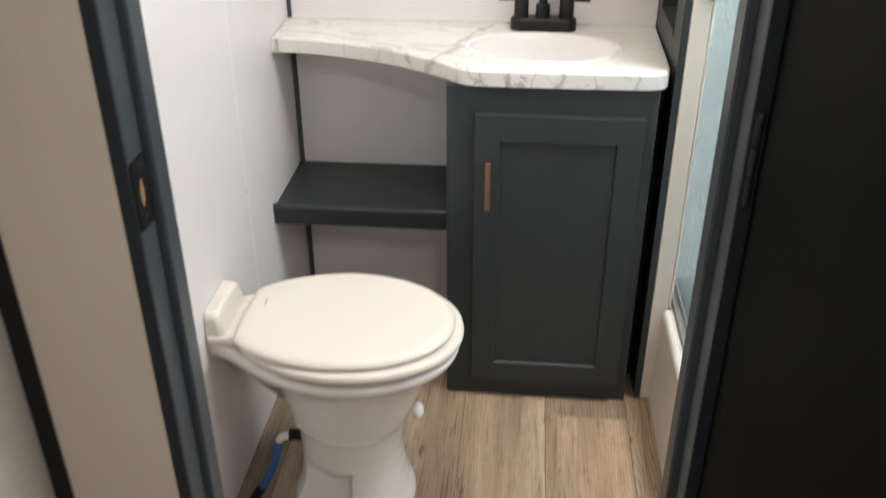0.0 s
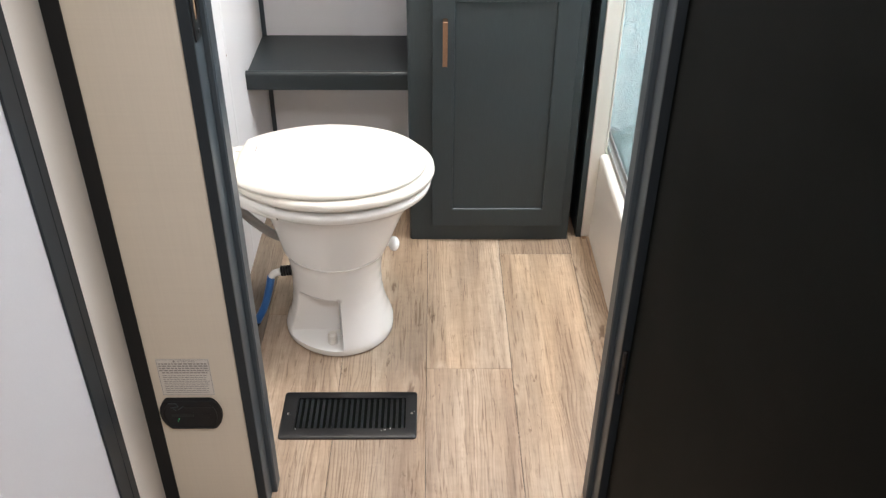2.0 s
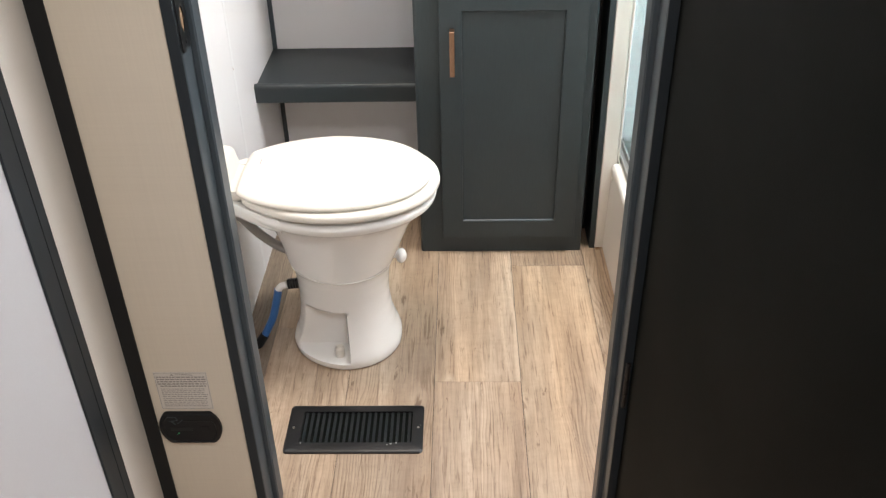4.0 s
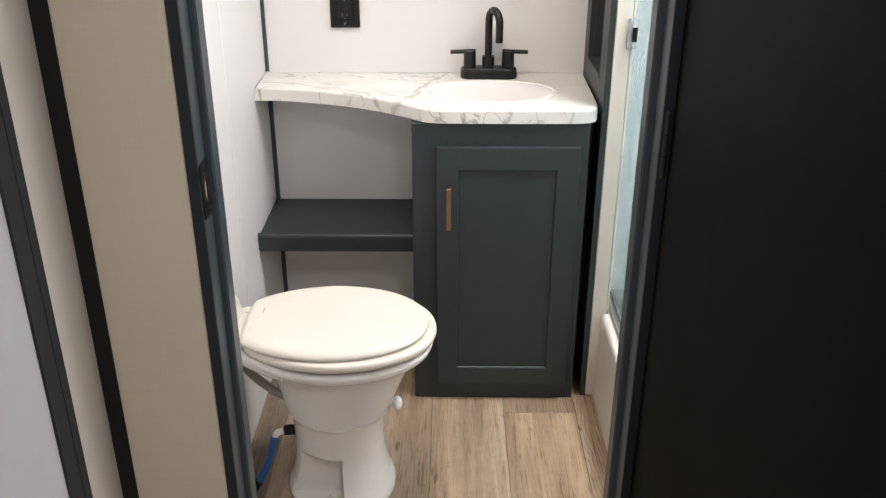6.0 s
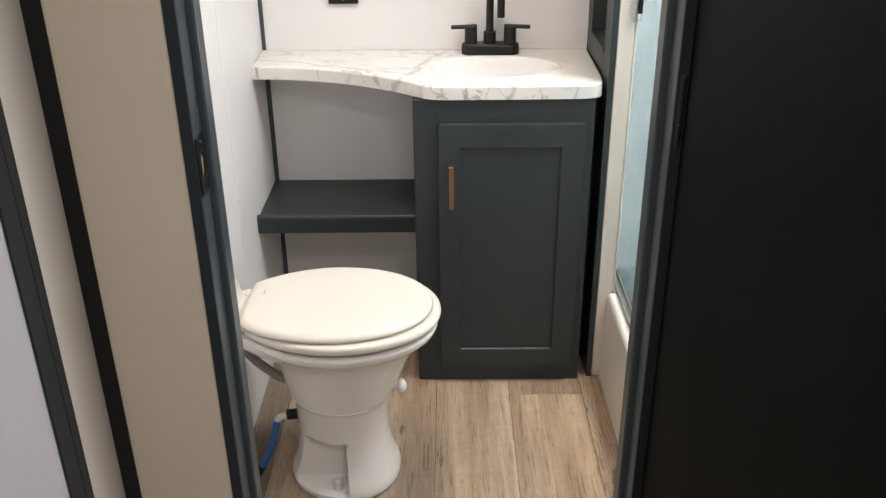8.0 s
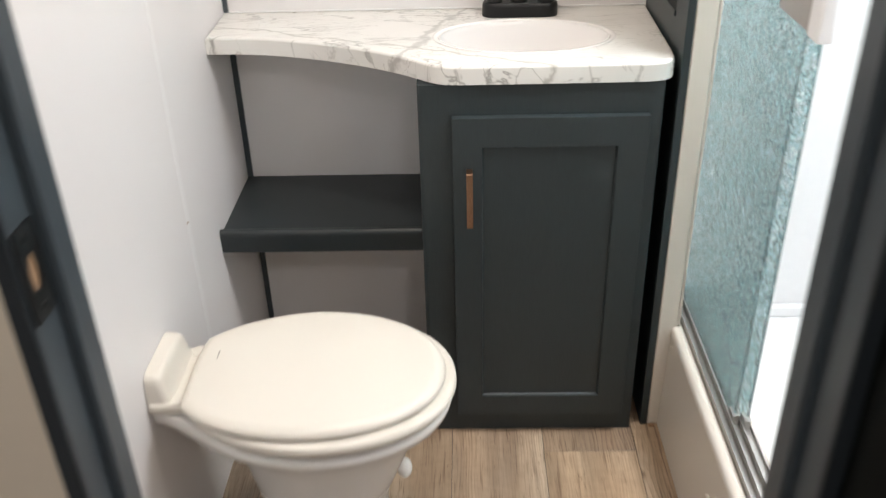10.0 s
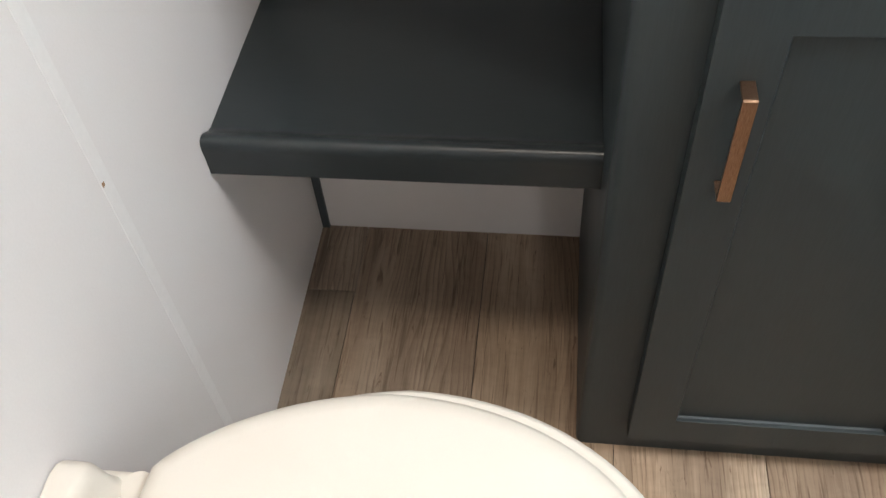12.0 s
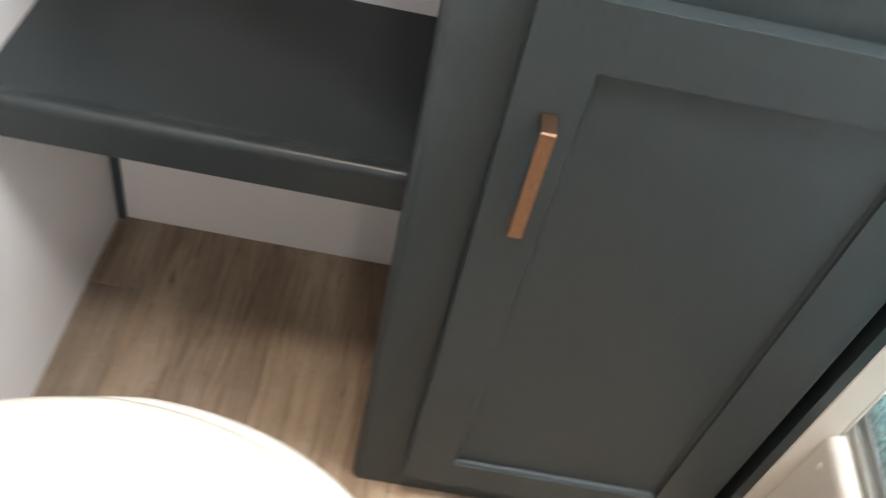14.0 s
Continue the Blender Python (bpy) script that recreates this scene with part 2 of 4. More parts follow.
def make_oak():
    """Oak-print vinyl plank: streaks along y, flame figure, small knots; tone from the plank's own colour."""
    m, tree, b = shader("oak_vinyl_plank", (0.4, 0.3, 0.2), 0.42)
    info = node(tree, "ObjectInfo")
    spread = tree.nodes.new("ShaderNodeVectorMath")
    spread.operation = "SCALE"
    spread.inputs[0].default_value = (37.0, 53.0, 11.0)
    tree.links.new(info.outputs["Random"], spread.inputs["Scale"])
    s = spread.outputs[0]
    def field(sx, sy, detail=3.0, rough=0.55, distort=0.6):
        return noise_of(tree, coords(tree, (sx, sy, 1), shift=s), 1.0, detail, rough, distort)

    def tint(c, fac, stops, amount=1.0):
        return mix(tree, amount, c, ramp(tree, fac, stops), "MULTIPLY")
    # broad boards of tone within the print
    c = ramp(tree, field(11, 0.8, 3, 0.55, 0.5), [(0.30, (0.310, 0.226, 0.162)), (0.46, (0.420, 0.318, 0.228)), (0.56, (0.475, 0.366, 0.266)), (0.70, (0.560, 0.445, 0.332))])
    c = tint(c, field(5, 1.6, 2), [(0.35, (0.93, 0.95, 0.98)), (0.65, (1.05, 1.02, 0.98))])
    streak = field(36, 1.6, 5, 0.62, 1.4)
    c = tint(c, streak, [(0.28, (0.60, 0.57, 0.54)), (0.42, (0.87, 0.86, 0.85)), (0.55, (1.0, 1.0, 1.0)), (0.75, (1.15, 1.16, 1.17))])
    # flame figure: nested arches of growth rings
    wave = node(tree, "TexWave", Scale=1.0, Distortion=24.0, Detail=1.6, Detail_Scale=0.40, Detail_Roughness=0.45)
    wave.bands_direction, wave.wave_profile = "X", "SAW"
    tree.links.new(coords(tree, (40, 9.0, 1), shift=s), wave.inputs["Vector"])
    rings = ramp(tree, wave.outputs["Fac"], [(0.0, (0.66, 0.63, 0.60)), (0.16, (0.86, 0.84, 0.82)), (0.42, (1.01, 1.01, 1.01)), (0.85, (1.09, 1.09, 1.09)), (1.0, (0.80, 0.77, 0.74))])
    patch = ramp(tree, field(9, 1.3, 2), [(0.45, (0.10, 0.10, 0.10)), (0.60, (1.0, 1.0, 1.0))])
    c = mix(tree, patch, c, mix(tree, 1.0, c, rings, "MULTIPLY"))
    fibre = field(330, 14, 4, 0.65, 0.8)
    c = tint(c, fibre, [(0.32, (0.86, 0.85, 0.84)), (0.5, (1, 1, 1)), (0.68, (1.06, 1.06, 1.06))])
    c = tint(c, field(210, 10, 2, 0.5, 0.6), [(0.57, (1, 1, 1)), (0.70, (0.60, 0.56, 0.53))])
    # cross ripple and small dark checks
    c = tint(c, field(26, 60, 3, 0.6, 1.0), [(0.35, (0.93, 0.925, 0.92)), (0.6, (1.02, 1.02, 1.02))])
    c = tint(c, field(90, 16, 4, 0.7, 1.2), [(0.62, (1, 1, 1)), (0.70, (0.55, 0.50, 0.46))])
    # knots with a pale halo
    knot = node(tree, "TexVoronoi", Scale=1.0)
    knot.voronoi_dimensions = "2D"
    bend = tree.nodes.new("ShaderNodeVectorMath")
    bend.operation = "ADD"
    tree.links.new(coords(tree, (7.5, 2.2, 1), shift=s), bend.inputs[0])
    tree.links.new(ramp(tree, field(60, 22, 2, 0.5, 0.8), [(0.25, (0, 0, 0)), (0.75, (0.10, 0.10, 0))]), bend.inputs[1])
    tree.links.new(bend.outputs[0], knot.inputs["Vector"])
    some = ramp(tree, field(5, 2.2, 1), [(0.49, (0, 0, 0)), (0.55, (1, 1, 1))])
    halo = ramp(tree, knot.outputs["Distance"], [(0.03, (0, 0, 0)), (0.075, (0.5, 0.5, 0.5)), (0.16, (0, 0, 0))])
    c = mix(tree, mix(tree, 1.0, halo, some, "MULTIPLY"), c, (0.52, 0.42, 0.32))
    core = ramp(tree, knot.outputs["Distance"], [(0.0, (0.85, 0.85, 0.85)), (0.030, (0.70, 0.70, 0.70)), (0.052, (0.12, 0.12, 0.12)), (0.085, (0, 0, 0))])
    c = mix(tree, mix(tree, 1.0, core, some, "MULTIPLY"), c, (0.15, 0.095, 0.062))
    c = mix(tree, 1.0, c, info.outputs["Color"], "MULTIPLY")
    c = mix(tree, 1.0, c, (0.97, 0.965, 0.975), "MULTIPLY")
    tree.links.new(c, b.inputs["Base Color"])
    tree.links.new(ramp(tree, streak, [(0.3, (0.5, 0.5, 0.5)), (0.7, (0.36, 0.36, 0.36))]), b.inputs["Roughness"])
    bump(tree, b, fibre, 0.12, 0.0006)
    return m


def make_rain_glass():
    """Pale aqua obscure glass with a pebbled, rain-like relief; the relief's glints and dark ripples are put into the
    tint.
    """
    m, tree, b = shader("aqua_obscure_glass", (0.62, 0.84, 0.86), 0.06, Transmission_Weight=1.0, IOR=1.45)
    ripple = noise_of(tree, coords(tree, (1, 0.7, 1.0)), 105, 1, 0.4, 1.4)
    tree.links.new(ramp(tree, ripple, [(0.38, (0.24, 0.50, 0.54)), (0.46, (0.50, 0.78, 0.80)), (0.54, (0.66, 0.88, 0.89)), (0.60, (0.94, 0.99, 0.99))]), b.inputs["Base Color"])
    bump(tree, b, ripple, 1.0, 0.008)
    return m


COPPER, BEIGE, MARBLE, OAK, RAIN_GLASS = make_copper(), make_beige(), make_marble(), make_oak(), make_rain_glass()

# ---------------------------------------------------------------- mesh helpers


def box(bm, x0, x1, y0, y1, z0, z1, bevel=0.0, steps=2):
    """Adds a box, with its edges rounded by bevel."""
    made = bmesh.ops.create_cube(bm, size=1.0, matrix=Matrix.Translation(((x0 + x1) / 2, (y0 + y1) / 2, (z0 + z1) / 2)) @ Matrix.Diagonal((x1 - x0, y1 - y0, z1 - z0, 1)))
    if bevel:
        edges = list({e for v in made["verts"] for e in v.link_edges})
        bmesh.ops.bevel(bm, geom=edges, offset=bevel, segments=steps, profile=0.5, affect="EDGES")


def boxes(*rows, bevel=0.0):
    bm = bmesh.new()
    for r in rows:
        box(bm, *r, bevel=bevel)
    return bm


def rod(bm, a, b, r0, r1=None, segments=20):
    """Adds a round bar from a to b."""
    a, b = Vector(a), Vector(b)
    m = Matrix.Translation((a + b) / 2) @ (b - a).to_track_quat("Z", "Y").to_matrix().to_4x4()
    bmesh.ops.create_cone(bm, cap_ends=True, segments=segments, radius1=r0, radius2=r0 if r1 is None else r1, depth=(b - a).length, matrix=m)


def tube(bm, points, r, segments=14):
    """Adds a tube along a smooth line through points."""
    pts = [Vector(p) for p in points]
    line = []
    for i in range(len(pts) - 1):
        p0, p1, p2, p3 = pts[max(i - 1, 0)], pts[i], pts[i + 1], pts[min(i + 2, len(pts) - 1)]
        for k in range(8):
            t = k / 8
            line.append(0.5 * (2 * p1 + (p2 - p0) * t + (2 * p0 - 5 * p1 + 4 * p2 - p3) * t * t + (3 * p1 - p0 - 3 * p2 + p3) * t ** 3))
    line.append(pts[-1])
    rings = []
    side = Vector((0.31, 0.87, 0.21))
    for i, p in enumerate(line):
        d = (line[min(i + 1, len(line) - 1)] - line[max(i - 1, 0)]).normalized()
        u = d.cross(side).normalized()
        w = d.cross(u)
        rings.append([bm.verts.new(p + r * (math.cos(a) * u + math.sin(a) * w)) for a in (2 * math.pi * k / segments for k in range(segments))])
    skin(bm, rings)


def skin(bm, rings, close=True):
    n = len(rings[0])
    for lo, hi in zip(rings, rings[1:]):
        for k in range(n):
            bm.faces.new((lo[k], lo[(k + 1) % n], hi[(k + 1) % n], hi[k]))
    if close:
        bm.faces.new(rings[0][::-1])
        bm.faces.new(rings[-1])


def loft(rows, egg, n=72, close=True):
    """Skins the outlines egg(row, angle) -> (x, y, z)."""
    bm = bmesh.new()
    rings = [[bm.verts.new(egg(row, 2 * math.pi * k / n)) for k in range(n)] for row in rows]
    skin(bm, rings, close)
    return bm


def prism(bm, outline, axis, lo, hi):
    """A solid with this outline in the two other axes, from lo to hi along axis."""
    def at(p, v):
        return {"x": (v, *p), "y": (p[0], v, p[1]), "z": (*p, v)}[axis]
    a = [bm.verts.new(at(p, lo)) for p in outline]
    b = [bm.verts.new(at(p, hi)) for p in outline]
    n = len(outline)
    for k in range(n):
        bm.faces.new((a[k], a[(k + 1) % n], b[(k + 1) % n], b[k]))
    bm.faces.new(a[::-1])
    bm.faces.new(b)


def finish(name, bm, material, smooth=40):
    bmesh.ops.recalc_face_normals(bm, faces=bm.faces)
    me = bpy.data.meshes.new(name)
    bm.to_mesh(me)
    bm.free()
    me.materials.append(material)
    me.shade_smooth()
    me.set_sharp_from_angle(angle=radians(smooth))
    return me


def even(ob):
    """Keeps large flat faces flat beside rounded edges."""
    w = ob.modifiers.new("weighted_normal", "WEIGHTED_NORMAL")
    w.keep_sharp = True
    return ob


def solid(name, bm, material, label="", category="", kind="", group="", smooth=40):
    return tagged(even(new(name, finish(name, bm, material, smooth))), label, category, group, kind)


def part(name, bm, material, parent, label="", smooth=40):
    ob = new(name, finish(name, bm, material, smooth))
    if name != "plank":
        even(ob)
    ob.parent = parent
    ob.matrix_parent_inverse = parent.matrix_world.inverted()
    return tagged(ob, label)


def thing(name, place, label, category, group="", kind=""):
    ob = new(name)
    ob.matrix_world = Matrix.Translation(place)
    ob.empty_display_size = 0.05
    return tagged(ob, label, category, group, kind)


# ---------------------------------------------------------------- the large structure
LEFT, BACK, DOORWALL = -0.45, 2.15, 0.868
HALL_L = -0.477
floor = solid("floor", boxes((-0.62, 1.35, -1.75, 2.25, -0.08, -0.004)), TRIM_BLACK, "oak-print vinyl plank floor, warm and lightly worn", "floor", "structure")
solid("ceiling", boxes((-0.62, 0.68, -1.75, 2.25, CEIL, CEIL + 0.06), (1.08, 1.35, -1.75, 2.25, CEIL, CEIL + 0.06), (0.68, 1.08, -1.75, 1.22, CEIL, CEIL + 0.06), (0.68, 1.08, 1.78, 2.25, CEIL, CEIL + 0.06)), CEIL_WHITE, "plain white ceiling with a skylight opening over the shower", "ceiling", "structure")
solid("wall_north", boxes((LEFT - 0.06, 1.35, BACK, BACK + 0.06, -0.004, CEIL)), WHITE_WALL, "white wallboard behind the vanity", "wall", "structure")
solid("wall_west", boxes((LEFT - 0.06, LEFT, 0.9325, BACK, -0.004, CEIL)), WHITE_WALL, "smooth white wallboard beside the toilet", "wall", "structure")
west = bpy.data.objects["wall_west"]
part("scuff", boxes((LEFT, LEFT + 0.0009, 1.694, 1.698, 0.5758, 0.5802), bevel=0.0003), WOOD_RAW, west, "tiny brown scuff")
solid("wall_east", boxes((1.25, 1.35, 0.893, BACK, -0.004, CEIL)), SHOWER_WHITE, "white outer wall of the shower", "wall", "structure")
solid("wall_south", boxes((HALL_L, -0.2925, DOORWALL, 0.932, -0.004, CEIL), (0.3375, 1.35, 0.832, 0.892, -0.004, CEIL), (-0.2925, 0.3375, 0.836, 0.890, 1.93, CEIL)), BEIGE, "tan linen-print wallboard round the bathroom doorway", "wall", "structure")
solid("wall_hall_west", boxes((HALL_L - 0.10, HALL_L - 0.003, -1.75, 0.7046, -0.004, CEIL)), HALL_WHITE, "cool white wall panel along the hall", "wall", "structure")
solid("wall_hall_east", boxes((1.25, 1.35, -1.75, DOORWALL, -0.004, CEIL)), BEIGE, "plain tan wall across the hall", "wall", "structure")
# unseen end wall; its opening is added for the south fill
solid("wall_hall_south", boxes((-0.62, -0.62 + 0.01, -1.75, -1.69, 0, CEIL), (-0.61, 1.25, -1.75, -1.69, -0.004, 1.05), (-0.61, 1.25, -1.75, -1.69, 1.85, CEIL), (-0.61, -0.60, -1.75, -1.69, 1.05, 1.85), (0.45, 1.25, -1.75, -1.69, 1.05, 1.85)), BEIGE, "plain tan wall, out of view, with an opening added for fill light", "wall", "structure")


def jamb(side, edge, y):
    """One upright of the dark door frame: reveal and stop, in one profile; edge is the stop's face, y the front."""
    bm = bmesh.new()
    prof = [(0.0155, 0.002), (0.0105, 0.002), (0.0100, 0.004), (0.0100, 0.042), (0.0025, 0.042), (0.0, 0.0445), (0.0, 0.075), (0.002, 0.077), (0.026, 0.077), (0.026, 0.0655), (0.0155, 0.0655)]
    prism(bm, [(edge + side * x, y + d) for x, d in prof], "z", 0.0, 1.93)
    return bm


JL, JR, YL, YR = -0.277, 0.321, 0.8655, 0.829
door_frame = thing("trim_doorway", (0, 0.9, 0), "slate grey moulded door frame of the bathroom", "door frame", kind="structure")
part("jamb", jamb(-1, JL, YL), TRIM_GREY, door_frame)
part("jamb", jamb(1, JR, YR), TRIM_GREY, door_frame)
part("flange", boxes((JL - 0.0265, JL - 0.0102, YL - 0.0035, YL + 0.0018, 0.0, 1.93), bevel=0.0012), MOULDING, door_frame, "dark slate front flange")
part("flange", boxes((JR + 0.0102, JR + 0.0270, YR - 0.0035, YR + 0.0018, 0.0, 1.93), bevel=0.0012), MOULDING, door_frame, "dark slate front flange")
part("head", boxes((JL + 0.0255 - 0.023, JR - 0.0025, YR + 0.005, YL + 0.06, 1.905, 1.9295)), TRIM_GREY, door_frame)


def make_strike():
    px, cy, cz = JL - 0.0100, YL + 0.0195, 0.978
    plate = thing("strike_plate", (px, cy, cz), "black strike plate with a worn latch hole in the door frame", "strike plate")
    bm = bmesh.new()
    n = 28
    outer = [(cy + 0.0185 * max(-1, min(1, 1.5 * math.cos(a))), cz + 0.041 * max(-1, min(1, 1.25 * math.sin(a)))) for a in (2 * math.pi * k / n for k in range(n))]
    inner = [(cy + 0.0075 * math.cos(a), cz + 0.0175 * math.sin(a)) for a in (2 * math.pi * k / n for k in range(n))]
    rings = [[bm.verts.new((x, *p)) for p in o] for x, o in ((px + 0.0002, outer), (px + 0.0024, outer), (px + 0.0024, inner), (px + 0.0002, inner))]
    skin(bm, rings + [rings[0]], close=False)
    part("plate", bm, BLACK_METAL, plate)
    bm = bmesh.new()
    bm.faces.new([bm.verts.new((px + 0.0006, *p)) for p in inner])
    part("latch_hole", bm, WOOD_RAW, plate, "bare wood inside the latch hole")
    for z in (cz - 0.030, cz + 0.030):
        bm = bmesh.new()
        rod(bm, (px + 0.0022, cy, z), (px + 0.0034, cy, z), 0.004, 0.0032, 12)
        part("screw", bm, BLACK_METAL, plate)


make_strike()


def make_open_door():
    """The bathroom door, swung out into the hall."""
    door = thing("door_1", (0.36, 0.83, 0), "black bathroom door standing open into the hall", "door", kind="structure")
    bm = bmesh.new()
    box(bm, 0.3445, 0.3745, 0.105, 0.8245, 0.012, 1.90, bevel=0.0025)
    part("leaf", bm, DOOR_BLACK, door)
    for z in (0.343, 1.02, 1.65):
        bm = bmesh.new()
        for k in range(3):
            rod(bm, (0.3385, 0.8245, z + 0.03 * k), (0.3385, 0.8245, z + 0.03 * k + 0.0288), 0.0042, segments=14)
        rod(bm, (0.3385, 0.8245, z + 0.0885), (0.3385, 0.8245, z + 0.0925), 0.0048, 0.003, 14)
        part("hinge", bm, HINGE, door, "black butt hinge with bare worn edges")


make_open_door()

# hall corner: black corner bead, rounded cream strip, grey moulding
solid("trim_corner", boxes((HALL_L - 0.010, -0.4525, DOORWALL - 0.0035, DOORWALL - 0.0004, 0.0, CEIL), bevel=0.0006), TRIM_BLACK, "flat black-brown trim strip in the hall corner", "trim", "structure")


def make_cream_strip():
    bm = bmesh.new()
    face = [(-0.4790, 0.7648), (-0.4762, 0.7700), (-0.4752, 0.7820), (-0.4746, 0.7930), (-0.4745, 0.8060), (-0.4748, 0.8200), (-0.4753, 0.8360), (-0.4760, 0.8510), (-0.4775, 0.8643)]
    prism(bm, face + [(HALL_L - 0.05, 0.8643), (HALL_L - 0.05, 0.7648)], "z", 0.0, CEIL)
    return bm


solid("trim_cream", make_cream_strip(), CREAM, "rounded cream moulding beside the hall corner", "trim", "structure")
solid("trim_hall", boxes((HALL_L - 0.012, HALL_L + 0.0005, 0.7435, 0.7645, 0.0, CEIL), (HALL_L - 0.012, HALL_L - 0.003, 0.741, 0.7435, 0.0, CEIL), (HALL_L - 0.012, HALL_L + 0.001, 0.7045, 0.741, 0.0, CEIL), bevel=0.0009), MOULDING, "slate grey grooved moulding along the hall wall", "trim", "structure")
solid("wall_hall_corner", boxes((HALL_L - 0.10, HALL_L - 0.056, 0.7047, DOORWALL, -0.004, CEIL)), BEIGE, "plain tan filler wall behind the hall mouldings", "wall", "structure")

# bathroom corner bead and wallboard joint
solid("trim_bath_corner", boxes((LEFT, LEFT + 0.012, BACK - 0.005, BACK, 0.0, 0.413), (LEFT, LEFT + 0.012, BACK - 0.005, BACK, 0.4525, 0.794), (LEFT, LEFT + 0.010, BACK - 0.005, BACK, 0.832, CEIL)), TRIM_GREY, "thin slate grey bead in the corner of the bathroom", "trim", "structure")
solid("trim_wall_joint", boxes((LEFT - 0.002, LEFT + 0.0006, 1.693, 1.709, 0.0, CEIL), bevel=0.0004), CAULK, "thin white joint strip on the white wallboard", "trim", "structure")

# ---------------------------------------------------------------- vanity


def make_side_panel():
    """Dark partition between vanity and shower, with an open niche."""
    panel = thing("wall_vanity_side", (0.44, 1.97, 0), "slate grey partition with an open niche beside the vanity", "wall", kind="structure")
    y0, y1, z0, z1 = 1.885, 2.085, 0.88, 1.55
    part("panel", boxes((0.4285, 0.442, 1.803, y0, 0, CEIL), (0.4285, 0.442, y1, BACK, 0, CEIL), (0.4285, 0.442, y0, y1, 0, z0), (0.4285, 0.442, y0, y1, z1, CEIL)), DARK_PAINT, panel)
    part("niche_lining", boxes((0.4735, 0.4752, y0 - 0.003, y1 + 0.003, z0 - 0.003, z1 + 0.003)), WOOD_RAW, panel, "bare brown wood at the back of the niche")
    part("niche_side", boxes((0.4424, 0.4733, y0 - 0.004, y0 - 0.0005, z0 - 0.004, z1 + 0.004), (0.4424, 0.4733, y1 + 0.0005, y1 + 0.004, z0 - 0.004, z1 + 0.004), (0.4424, 0.4733, y0, y1, z0 - 0.004, z0 - 0.0005), (0.4424, 0.4733, y0, y1, z1 + 0.0005, z1 + 0.004)), DARK_PAINT, panel)
    part("niche_sill", boxes((0.4255, 0.4730, y0 + 0.0008, y1 - 0.0005, z0 + 0.0005, z0 + 0.012), bevel=0.0015), DARK_PAINT, panel)
    # black strip added to give the gap beside the cabinet its shade
    part("filler", boxes((0.4032, 0.428, 1.905, 1.92, 0, 0.793)), BLACK_PLASTIC, panel, "black recessed strip standing for the shade in the gap beside the cabinet")


make_side_panel()


